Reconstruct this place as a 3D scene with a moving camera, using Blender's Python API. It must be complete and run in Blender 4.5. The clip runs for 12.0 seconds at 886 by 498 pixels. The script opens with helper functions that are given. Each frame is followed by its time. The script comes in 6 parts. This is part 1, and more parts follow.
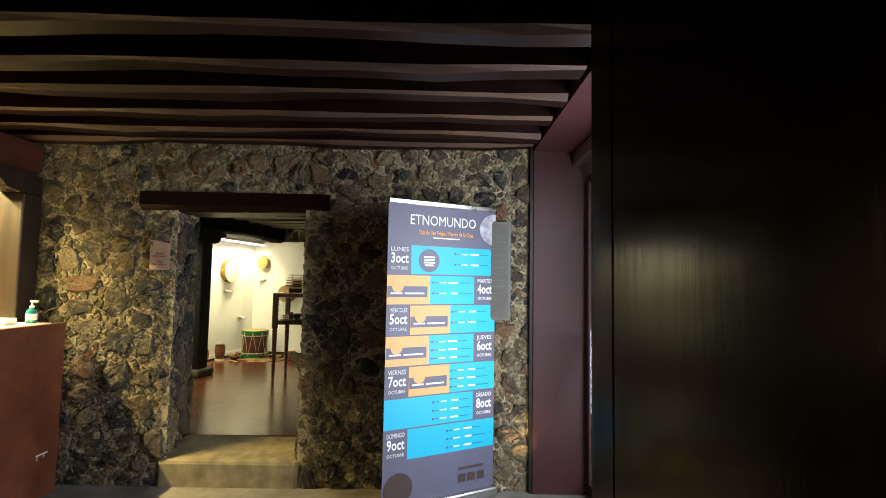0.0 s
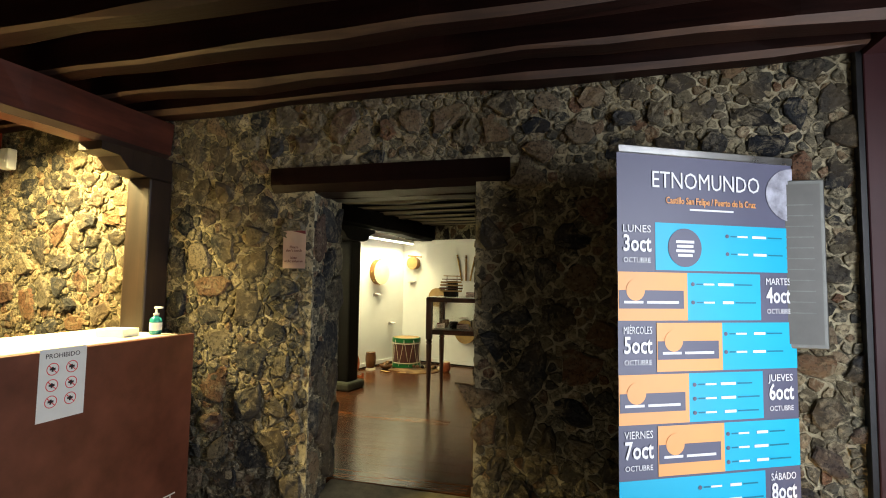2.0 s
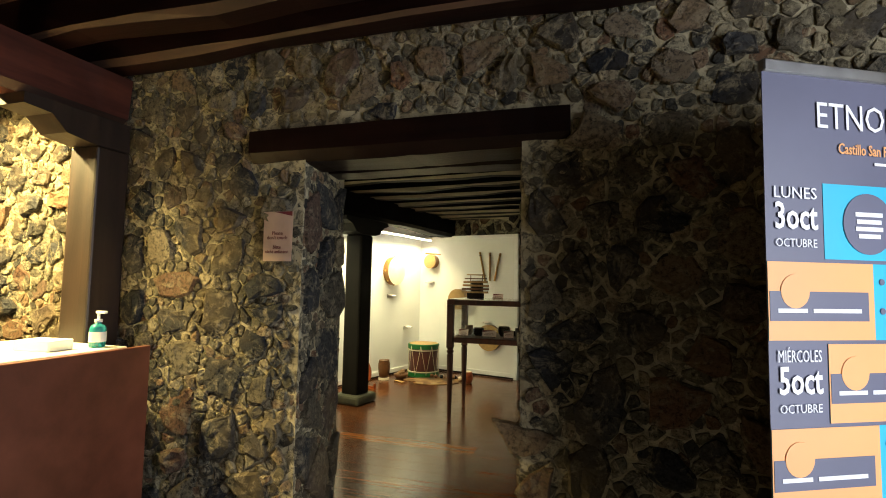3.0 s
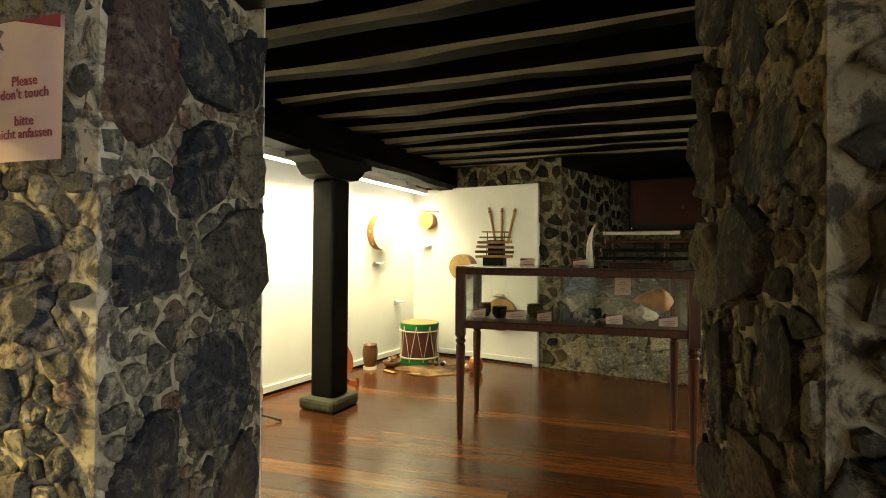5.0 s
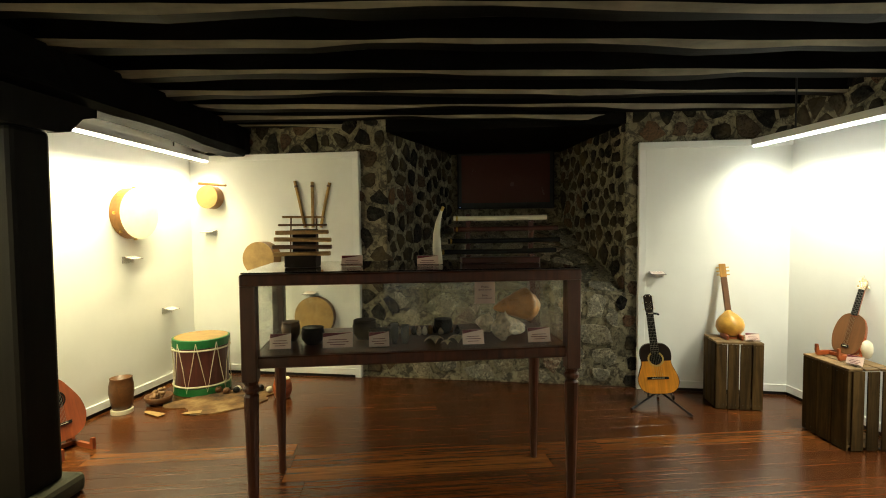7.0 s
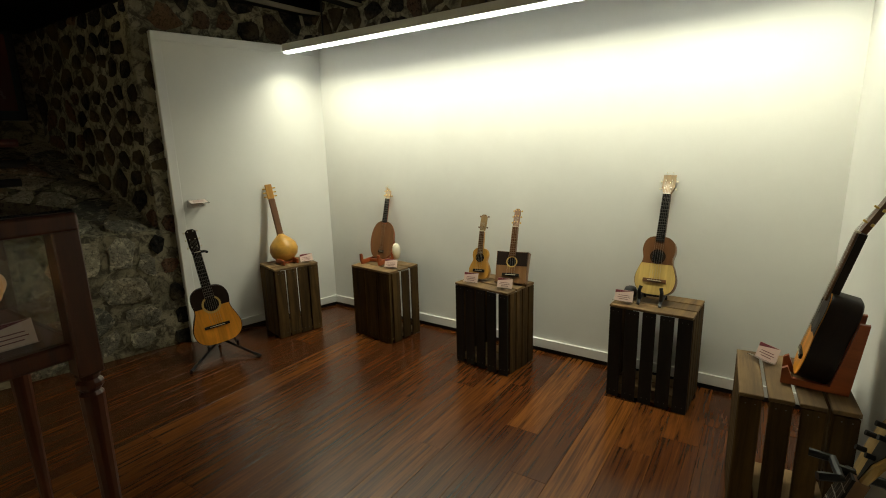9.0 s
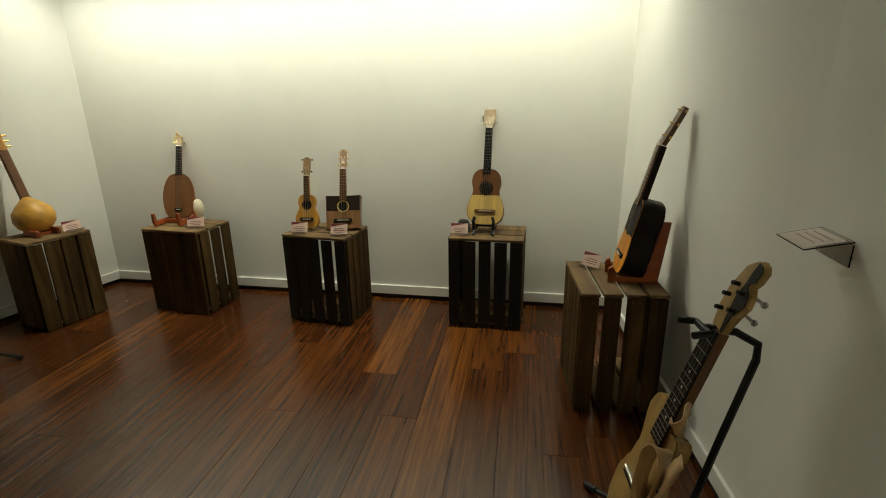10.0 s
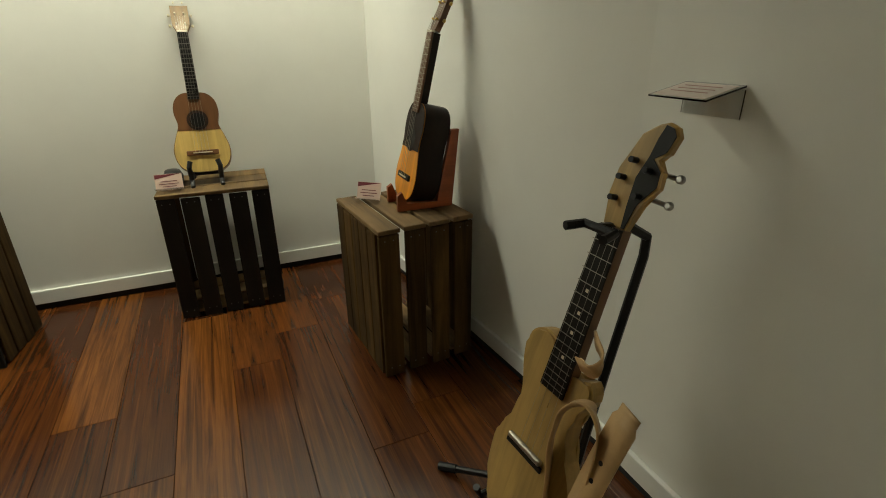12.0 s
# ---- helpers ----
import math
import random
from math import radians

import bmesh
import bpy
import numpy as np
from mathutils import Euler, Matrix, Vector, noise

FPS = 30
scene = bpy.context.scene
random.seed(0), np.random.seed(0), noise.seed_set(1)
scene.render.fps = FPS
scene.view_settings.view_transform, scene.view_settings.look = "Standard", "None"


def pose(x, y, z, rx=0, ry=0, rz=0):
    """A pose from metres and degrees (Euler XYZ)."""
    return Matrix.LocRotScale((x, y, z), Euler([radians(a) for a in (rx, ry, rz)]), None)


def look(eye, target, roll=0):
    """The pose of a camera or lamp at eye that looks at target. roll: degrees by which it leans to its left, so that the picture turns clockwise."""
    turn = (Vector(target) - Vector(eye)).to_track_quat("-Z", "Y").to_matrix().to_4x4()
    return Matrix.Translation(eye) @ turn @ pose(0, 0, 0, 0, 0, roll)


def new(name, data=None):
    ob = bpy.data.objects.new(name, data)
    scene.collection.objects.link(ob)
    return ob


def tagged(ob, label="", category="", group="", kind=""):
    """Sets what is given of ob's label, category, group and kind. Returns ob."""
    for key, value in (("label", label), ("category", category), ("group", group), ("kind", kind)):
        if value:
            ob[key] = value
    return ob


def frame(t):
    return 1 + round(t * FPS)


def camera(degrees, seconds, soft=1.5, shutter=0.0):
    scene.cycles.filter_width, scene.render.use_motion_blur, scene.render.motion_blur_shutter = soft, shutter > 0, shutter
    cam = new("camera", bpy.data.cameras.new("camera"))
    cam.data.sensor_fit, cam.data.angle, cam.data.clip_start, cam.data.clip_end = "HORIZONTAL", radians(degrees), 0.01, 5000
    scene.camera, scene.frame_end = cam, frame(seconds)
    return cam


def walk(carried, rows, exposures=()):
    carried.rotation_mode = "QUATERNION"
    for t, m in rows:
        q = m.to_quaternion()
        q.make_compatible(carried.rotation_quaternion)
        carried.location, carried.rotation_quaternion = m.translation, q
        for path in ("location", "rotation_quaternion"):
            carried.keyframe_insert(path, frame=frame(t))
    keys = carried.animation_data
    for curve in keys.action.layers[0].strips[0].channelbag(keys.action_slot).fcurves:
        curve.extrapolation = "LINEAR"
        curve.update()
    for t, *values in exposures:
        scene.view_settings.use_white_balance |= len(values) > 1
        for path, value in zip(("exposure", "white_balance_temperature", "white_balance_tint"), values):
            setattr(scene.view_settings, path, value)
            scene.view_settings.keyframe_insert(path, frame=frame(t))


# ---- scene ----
cam = camera(84.0, 12.0, 1.0)
PATH = [
    (0, (0.383, 0.474, 1.673), (0.392, 2.469, 1.806), 1.0),
    (0.5, (0.296, 0.713, 1.669), (0.065, 2.696, 1.796), 1.1),
    (1, (0.138, 1.073, 1.676), (-0.254, 3.03, 1.801), 1.1),
    (1.5, (-0.004, 1.375, 1.658), (-0.491, 3.311, 1.786), 1.0),
    (2, (-0.133, 1.724, 1.66), (-0.679, 3.644, 1.793), 0.9),
    (2.5, (-0.27, 2.053, 1.632), (-0.85, 3.962, 1.767), 0.9),
    (2.7, (-0.321, 2.213, 1.644), (-0.931, 4.113, 1.782), 1.1),
    (4.3, (-0.82, 3.3, 1.604), (-1.42, 5.206, 1.682), 0.6),
    (4.5, (-0.868, 3.437, 1.597), (-1.46, 5.347, 1.651), 0.5),
    (5, (-0.957, 3.819, 1.584), (-1.53, 5.735, 1.595), 0.5),
    (5.5, (-1.064, 4.12, 1.58), (-1.605, 6.045, 1.566), 0.6),
    (6, (-1.168, 4.378, 1.609), (-1.601, 6.33, 1.586), 0.5),
    (6.5, (-1.189, 4.646, 1.602), (-1.389, 6.635, 1.553), 0.2),
    (7, (-1.142, 4.883, 1.676), (-0.971, 6.873, 1.587), -0.4),
    (7.2, (-1.125, 4.937, 1.685), (-0.787, 6.905, 1.579), -0.6),
    (8.8, (-0.877, 5.436, 1.676), (0.63, 6.691, 1.283), -2.0),
    (9, (-0.852, 5.495, 1.639), (0.757, 6.604, 1.214), -1.5),
    (9.5, (-0.868, 5.652, 1.59), (0.931, 6.356, 1.072), -1.0),
    (10, (-0.836, 5.738, 1.515), (1.043, 6.08, 0.922), -0.8),
    (10.5, (-0.705, 5.818, 1.43), (1.185, 5.832, 0.776), -0.6),
    (11, (-0.59, 5.847, 1.418), (1.273, 5.598, 0.736), -0.5),
    (11.5, (-0.475, 5.874, 1.379), (1.325, 5.361, 0.674), -0.4),
    (12, (-0.36, 5.887, 1.303), (1.333, 5.15, 0.533), -0.6),
]
EXPO = [(0, 0.5), (1.0, 0.35), (2.5, 0.3), (4.5, 0.95), (5.0, 0.9), (5.5, 0.75), (6, 0.52), (6.5, 0.58), (7.2, 0.55), (8.8, -0.4), (9.5, -0.6), (10.5, -0.55), (12, -0.38)]
walk(cam, [(t, look(eye, target, roll)) for t, eye, target, roll in PATH], EXPO)

# ---- world and light ----
RF = 0.32          # floor of the exhibition room
HF = 0.05          # floor of the entrance hall
world = bpy.data.worlds.new("world")
scene.world = world
world.use_nodes = True
wn = world.node_tree
sky = wn.nodes.new("ShaderNodeTexSky")
sky.sky_type, sky.sun_disc = "NISHITA", False
sky.sun_elevation, sky.sun_rotation = radians(54), radians(-56)
wn.nodes["Background"].inputs["Strength"].default_value = 0.1
wn.links.new(sky.outputs["Color"], wn.nodes["Background"].inputs["Color"])
sun = new("sun", bpy.data.lights.new("sun", "SUN"))
sun.data.energy, sun.data.angle, sun.data.color = 5.0, radians(0.5), (1, 0.95, 0.88)
sun.matrix_world = look((-3, 2, 5), (0, 0, 0))


def area(name, eye, target, sx, sy, power, color, spread=180):
    ob = new(name, bpy.data.lights.new(name, "AREA"))
    d = ob.data
    d.shape, d.size, d.size_y, d.energy, d.color, d.spread = "RECTANGLE", sx, sy, power, color, radians(spread)
    ob.matrix_world = look(eye, target)
    return ob


LED_L = ((-3.47, 5.6, 2.275), (-2.89, 9.53, 2.275))
LED_R = ((1.57, 5.25, 2.27), (1.56, 8.45, 2.23))


def strip_light(name, a, b, power, color, lean, spread=180):
    a, b = Vector(a), Vector(b)
    mid, along = (a + b) / 2, (b - a).normalized()
    down = (Vector((0, 0, -1)) + Vector(lean)).normalized()
    ob = new(name, bpy.data.lights.new(name, "AREA"))
    d = ob.data
    d.shape, d.size, d.size_y, d.energy, d.color = "RECTANGLE", (b - a).length, 0.03, power, color
    d.spread = radians(spread)
    z = -down
    x = along
    y = z.cross(x).normalized()
    z = x.cross(y).normalized()
    m = Matrix((x, y, z)).transposed().to_4x4()
    m.translation = mid + down * 0.02
    ob.matrix_world = m
    return ob


strip_light("led_light_left", *LED_L, 54, (1.0, 0.90, 0.50), (-0.22, 0.05, 0), 140)
strip_light("led_light_right", *LED_R, 33, (1.0, 0.98, 0.73), (0.12, -0.03, 0), 152)

strip_light("hall_strip_light", (-3.48, 3.35, 2.76), (-3.48, 4.05, 2.76), 225, (1.0, 0.78, 0.32), (0.0, 0.0, 0), 155)
spot = new("wall_spot_light", bpy.data.lights.new("wall_spot_light", "SPOT"))
spot.data.energy, spot.data.color, spot.data.spot_size, spot.data.shadow_soft_size = 22, (1.0, 0.62, 0.2), radians(50), 0.03
spot.matrix_world = look((1.02, 4.29, 0.12), (1.05, 4.46, 2.3))

# daylight through the hall's side opening and through the door behind the camera
area("door_daylight", (1.68, 3.02, 1.45), (-1.0, 3.5, 1.0), 0.95, 2.1, 60, (0.86, 0.92, 1.0))

# ---- materials ----


class Mat:
    """A small builder of node materials."""

    def __init__(self, name, rough=0.6, metal=0.0, spec=0.5):
        self.m = bpy.data.materials.new(name)
        self.m.use_nodes = True
        self.n, self.l = self.m.node_tree.nodes, self.m.node_tree.links
        self.b = self.n["Principled BSDF"]
        self.b.inputs["Roughness"].default_value = rough
        self.b.inputs["Metallic"].default_value = metal
        self.b.inputs["Specular IOR Level"].default_value = spec

    def coords(self, scale=(1, 1, 1), world_space=True):
        mp = self.n.new("ShaderNodeMapping")
        mp.inputs["Scale"].default_value = scale
        if world_space:
            src = self.n.new("ShaderNodeNewGeometry").outputs["Position"]
        else:
            src = self.n.new("ShaderNodeTexCoord").outputs["Object"]
        self.l.new(src, mp.inputs["Vector"])
        return mp.outputs["Vector"]

    def noise(self, vec, scale, detail=6, rough=0.6, distort=0.0):
        t = self.n.new("ShaderNodeTexNoise")
        t.inputs["Scale"].default_value, t.inputs["Detail"].default_value = scale, detail
        t.inputs["Roughness"].default_value, t.inputs["Distortion"].default_value = rough, distort
        self.l.new(vec, t.inputs["Vector"])
        return t.outputs["Fac"]

    def ramp(self, fac, stops):
        r = self.n.new("ShaderNodeValToRGB")
        e = r.color_ramp.elements
        while len(e) < len(stops):
            e.new(0.5)
        for k, (p, c) in enumerate(stops):
            e[k].position, e[k].color = p, (*c, 1) if len(c) == 3 else c
        self.l.new(fac, r.inputs["Fac"])
        return r.outputs["Color"]

    def mix(self, fac, a, b, mode="MIX"):
        x = self.n.new("ShaderNodeMix")
        x.data_type, x.blend_type = "RGBA", mode
        for sock, v in ((x.inputs[0], fac), (x.inputs[6], a), (x.inputs[7], b)):
            if isinstance(v, (int, float)):
                sock.default_value = v
            elif isinstance(v, tuple):
                sock.default_value = (*v, 1)
            else:
                self.l.new(v, sock)
        return x.outputs[2]

    def color(self, c):
        if isinstance(c, tuple):
            self.b.inputs["Base Color"].default_value = (*c, 1)
        else:
            self.l.new(c, self.b.inputs["Base Color"])
        return self

    def bump(self, fac, strength=0.3, dist=0.01):
        bp = self.n.new("ShaderNodeBump")
        bp.inputs["Strength"].default_value, bp.inputs["Distance"].default_value = strength, dist
        self.l.new(fac, bp.inputs["Height"])
        self.l.new(bp.outputs["Normal"], self.b.inputs["Normal"])
        return self

    def rough(self, fac, lo, hi):
        mr = self.n.new("ShaderNodeMapRange")
        mr.inputs["To Min"].default_value, mr.inputs["To Max"].default_value = lo, hi
        self.l.new(fac, mr.inputs["Value"])
        self.l.new(mr.outputs["Result"], self.b.inputs["Roughness"])
        return self

    def random(self):
        return self.n.new("ShaderNodeObjectInfo").outputs["Random"]

    def island(self):
        return self.n.new("ShaderNodeNewGeometry").outputs["Random Per Island"]


def plain(name, c, rough=0.5, metal=0.0, vary=0.15, scale=12, bump=0.1):
    m = Mat(name, rough, metal)
    v = m.coords()
    f = m.noise(v, scale, 5)
    m.color(m.ramp(f, [(0.3, tuple(x * (1 - vary) for x in c)), (0.7, tuple(min(1, x * (1 + vary)) for x in c))]))
    g = m.noise(v, scale * 8, 3)
    m.rough(f, max(0, rough - 0.08), min(1, rough + 0.08))
    if bump:
        m.bump(g, bump, 0.002)
    return m.m


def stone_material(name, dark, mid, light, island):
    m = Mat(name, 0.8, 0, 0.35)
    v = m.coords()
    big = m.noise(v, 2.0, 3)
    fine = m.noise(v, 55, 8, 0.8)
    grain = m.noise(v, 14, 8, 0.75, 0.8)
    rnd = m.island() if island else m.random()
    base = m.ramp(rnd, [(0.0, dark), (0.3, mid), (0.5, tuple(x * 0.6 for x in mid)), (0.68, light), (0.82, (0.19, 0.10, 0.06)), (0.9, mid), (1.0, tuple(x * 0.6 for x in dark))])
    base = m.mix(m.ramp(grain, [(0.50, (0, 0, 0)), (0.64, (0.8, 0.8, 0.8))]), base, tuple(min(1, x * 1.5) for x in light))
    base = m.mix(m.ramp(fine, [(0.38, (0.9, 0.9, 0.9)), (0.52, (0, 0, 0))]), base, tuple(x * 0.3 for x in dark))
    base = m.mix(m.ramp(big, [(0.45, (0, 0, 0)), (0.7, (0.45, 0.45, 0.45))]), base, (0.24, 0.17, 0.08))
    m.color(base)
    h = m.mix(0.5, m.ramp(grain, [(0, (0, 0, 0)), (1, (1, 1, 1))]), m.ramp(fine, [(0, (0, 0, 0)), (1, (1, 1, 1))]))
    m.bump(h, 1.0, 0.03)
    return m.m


STONE = stone_material("basalt_stone", (0.020, 0.022, 0.028), (0.058, 0.058, 0.060), (0.22, 0.185, 0.125), False)
CHIPS = stone_material("rubble_chips", (0.04, 0.04, 0.04), (0.17, 0.155, 0.115), (0.40, 0.34, 0.22), True)
STONE_GREY = stone_material("grey_rubble_joined", (0.12, 0.12, 0.098), (0.29, 0.27, 0.21), (0.48, 0.43, 0.31), True)
# basalt in darker tones for the room's stonework
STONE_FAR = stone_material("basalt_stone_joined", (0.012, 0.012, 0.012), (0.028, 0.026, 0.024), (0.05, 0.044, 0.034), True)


def mortar_material(name, low, mid, high):
    m = Mat(name, 0.9, 0, 0.2)
    v = m.coords()
    a, b, c = m.noise(v, 5, 6, 0.7), m.noise(v, 45, 7, 0.75), m.noise(v, 16, 6, 0.7, 0.8)
    col = m.ramp(a, [(0.25, low), (0.5, mid), (0.75, high)])
    col = m.mix(m.ramp(c, [(0.42, (0.9, 0.9, 0.9)), (0.54, (0, 0, 0))]), col, (0.06, 0.052, 0.04))
    m.color(col)
    m.bump(m.mix(0.5, b, c), 1.0, 0.02)
    return m.m


MORTAR = mortar_material("lime_mortar", (0.20, 0.165, 0.10), (0.46, 0.39, 0.25), (0.66, 0.58, 0.40))
# same mortar recipe in darker tones, for the room's walls
DARKER_MORTAR = mortar_material("darker_mortar", (0.12, 0.105, 0.07), (0.27, 0.24, 0.16), (0.42, 0.38, 0.27))


def wood(name, dark, light, rough=0.45, scale=1.0, axis=0, vary=True, bump=0.25, world_space=False):
    m = Mat(name, rough)
    s = [22 * scale] * 3
    s[axis] = 1.6 * scale
    v = m.coords(tuple(s), world_space)
    g = m.noise(v, 1.0, 7, 0.65, 0.5)
    blot = m.noise(m.coords((1, 1, 1), world_space), 3.0, 4)
    col = m.ramp(g, [(0.28, dark), (0.72, light)])
    col = m.mix(m.ramp(blot, [(0.4, (0, 0, 0)), (0.75, (0.6, 0.6, 0.6))]), col, tuple(x * 0.6 for x in dark))
    if vary:
        col = m.mix(1.0, col, m.ramp(m.random(), [(0.0, (0.6, 0.6, 0.6)), (1.0, (1, 1, 1))]), "MULTIPLY")
    m.color(col)
    m.rough(g, rough - 0.06, rough + 0.14)
    m.bump(g, bump, 0.004)
    return m.m


BEAM = wood("dark_beam_wood", (0.005, 0.002, 0.0018), (0.026, 0.008, 0.0055), 0.42, 0.5, 0, True, 0.6)
HALL_RED = wood("reddish_beam_wood", (0.03, 0.008, 0.005), (0.15, 0.035, 0.018), 0.4, 0.5, 0, False, 0.5)
# paler tones for beam edges, standing for light caught on their lower sides
LIT_BROWN = wood("lit_brown_arris", (0.022, 0.010, 0.007), (0.11, 0.050, 0.026), 0.6, 0.5, 0, False, 0.5)
LIT_PALE = wood("lit_pale_arris", (0.07, 0.06, 0.042), (0.30, 0.26, 0.18), 0.7, 0.5, 0, False, 0.5)
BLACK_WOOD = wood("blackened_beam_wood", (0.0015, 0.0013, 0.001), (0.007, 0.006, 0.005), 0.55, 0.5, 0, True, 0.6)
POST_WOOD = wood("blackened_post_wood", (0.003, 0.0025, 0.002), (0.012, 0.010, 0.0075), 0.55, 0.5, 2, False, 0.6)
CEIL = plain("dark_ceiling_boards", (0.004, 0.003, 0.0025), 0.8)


def floor_material():
    m = Mat("jatoba_floor", 0.2)
    v = m.coords((1.8, 60, 60), False)
    g = m.noise(v, 1.0, 8, 0.62, 0.9)
    fine = m.noise(m.coords((6, 120, 120), False), 1.0, 4)
    base = m.ramp(m.random(), [(0.0, (0.085, 0.025, 0.006)), (0.6, (0.112, 0.033, 0.007)), (0.86, (0.16, 0.050, 0.0095)), (0.95, (0.27, 0.095, 0.018)), (1.0, (0.34, 0.13, 0.024))])
    col = m.mix(m.ramp(g, [(0.33, (0.78, 0.78, 0.78)), (0.60, (0, 0, 0))]), base, (0.018, 0.005, 0.003))
    streak = m.noise(m.coords((2.2, 75, 75), False), 1.0, 5, 0.55, 1.0)
    col = m.mix(m.ramp(streak, [(0.53, (0, 0, 0)), (0.76, (0.5, 0.5, 0.5))]), col, (0.27, 0.092, 0.018))
    col = m.mix(m.ramp(fine, [(0.4, (0.22, 0.22, 0.22)), (0.6, (0, 0, 0))]), col, (0.03, 0.01, 0.005))
    m.color(col)
    m.rough(m.noise(m.coords(), 3.5, 5), 0.16, 0.30)
    m.bump(g, 0.06, 0.002)
    return m.m


FLOOR_WOOD = floor_material()
WHITE = plain("white_wall_paint", (0.78, 0.78, 0.74), 0.65, 0, 0.03, 3, 0.15)
WHITE_TRIM = plain("white_trim_paint", (0.8, 0.8, 0.77), 0.4, 0, 0.03, 5, 0.05)
RED_PAINT = plain("oxblood_paint", (0.046, 0.014, 0.016), 0.5, 0, 0.15, 4, 0.1)
DESK_PAINT = plain("brown_desk_panel", (0.145, 0.043, 0.022), 0.4, 0, 0.3, 5, 0.15)
SLAB = plain("worn_stone_slab", (0.25, 0.205, 0.12), 0.75, 0, 0.45, 7, 0.8)
MOSSY = plain("mossy_base_stone", (0.05, 0.048, 0.028), 0.8, 0, 0.5, 9, 0.8)
PAVING = plain("grey_hall_paving", (0.19, 0.175, 0.15), 0.6, 0, 0.4, 4, 0.5)
MAHOGANY = wood("mahogany", (0.034, 0.009, 0.004), (0.105, 0.029, 0.011), 0.28, 1.2, 2, False, 0.1)
METAL = plain("brushed_steel", (0.5, 0.5, 0.5), 0.3, 1.0, 0.1)
BLACK = plain("black_plastic", (0.012, 0.012, 0.013), 0.4, 0, 0.2)
PAPER = plain("white_paper", (0.82, 0.80, 0.76), 0.7, 0, 0.03)
PINK = plain("pink_card", (0.74, 0.55, 0.47), 0.7, 0, 0.05)
INK = plain("dark_ink", (0.05, 0.03, 0.03), 0.7, 0, 0.05)


def glow(name, c, strength):
    m = Mat(name)
    m.b.inputs["Emission Color"].default_value = (*c, 1)
    m.b.inputs["Emission Strength"].default_value = strength
    m.color(c)
    return m.m


def glass_material(name, tint=(1, 1, 1)):
    m = Mat(name, 0.02)
    m.b.inputs["Transmission Weight"].default_value = 1.0
    m.b.inputs["IOR"].default_value = 1.45
    m.color(tint)
    return m.m


METAL_DULL = plain("dull_grey_metal", (0.14, 0.14, 0.13), 0.5, 0.6, 0.2)
PLAQUE = plain("grey_plaque", (0.09, 0.085, 0.075), 0.5, 0, 0.1)
WALNUT_LIGHT = wood("light_walnut", (0.12, 0.055, 0.02), (0.28, 0.14, 0.055), 0.35, 1.6, 1, False, 0.05)
SCREEN = plain("dark_screen", (0.085, 0.024, 0.019), 0.25, 0, 0.05, 3, 0)
LED_BLUE = glow("standby_glow", (0.3, 0.5, 1.0), 6)
GLASS_DARK = glass_material("grey_door_glass", (0.26, 0.25, 0.28))
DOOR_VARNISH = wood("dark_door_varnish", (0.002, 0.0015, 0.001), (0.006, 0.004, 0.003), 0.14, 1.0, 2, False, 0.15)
BEAM_POST = wood("dark_post_wood", (0.010, 0.006, 0.004), (0.04, 0.02, 0.011), 0.45, 0.5, 2, True, 0.5)
RED_DOOR = plain("red_door_paint", (0.30, 0.035, 0.01), 0.4, 0, 0.15, 4, 0.1)
for dark, amount in ((CEIL, 0.02), (BEAM, 0.15), (BLACK_WOOD, 0.04), (POST_WOOD, 0.12), (FLOOR_WOOD, 0.45), (STONE, 0.15), (CHIPS, 0.12), (STONE_FAR, 0.05), (MORTAR, 0.1), (DARKER_MORTAR, 0.1), (STONE_GREY, 0.1), (DOOR_VARNISH, 0.14), (BLACK, 0.25), (RED_PAINT, 0.3)):
    dark.node_tree.nodes["Principled BSDF"].inputs["Specular IOR Level"].default_value = amount
GLASS = glass_material("clear_glass", (0.98, 1.0, 0.985))
LED_GLOW_L = glow("led_diffuser_warm", (1.0, 0.95, 0.75), 14)
LED_GLOW_R = glow("led_diffuser_cool", (0.95, 1.0, 0.93), 14)

# ---- mesh helpers ----


def mesh_of(name, bm, material, smooth=False):
    bmesh.ops.recalc_face_normals(bm, faces=bm.faces)
    me = bpy.data.meshes.new(name)
    bm.to_mesh(me)
    bm.free()
    for mt in material if isinstance(material, (list, tuple)) else [material]:
        me.materials.append(mt)
    if smooth:
        for p in me.polygons:
            p.use_smooth = True
    return me


def part(name, bm, material, parent=None, label="", smooth=False, m=None):
    """Links a bmesh as one mesh object, under a thing or a part."""
    ob = new(name, mesh_of(name, bm, material, smooth))
    if parent:
        ob.parent = parent
    if m is not None:
        ob.matrix_basis = m
    if label:
        tagged(ob, label)
    return ob


def thing(name, m, label, category, group="", kind=""):
    ob = new(name)
    ob.empty_display_size = 0.1
    ob.matrix_basis = m
    return tagged(ob, label, category, group, kind)


def setting(name, bm, material, label, category, smooth=False):
    return tagged(part(name, bm, material, None, "", smooth), label, category, "", "structure")


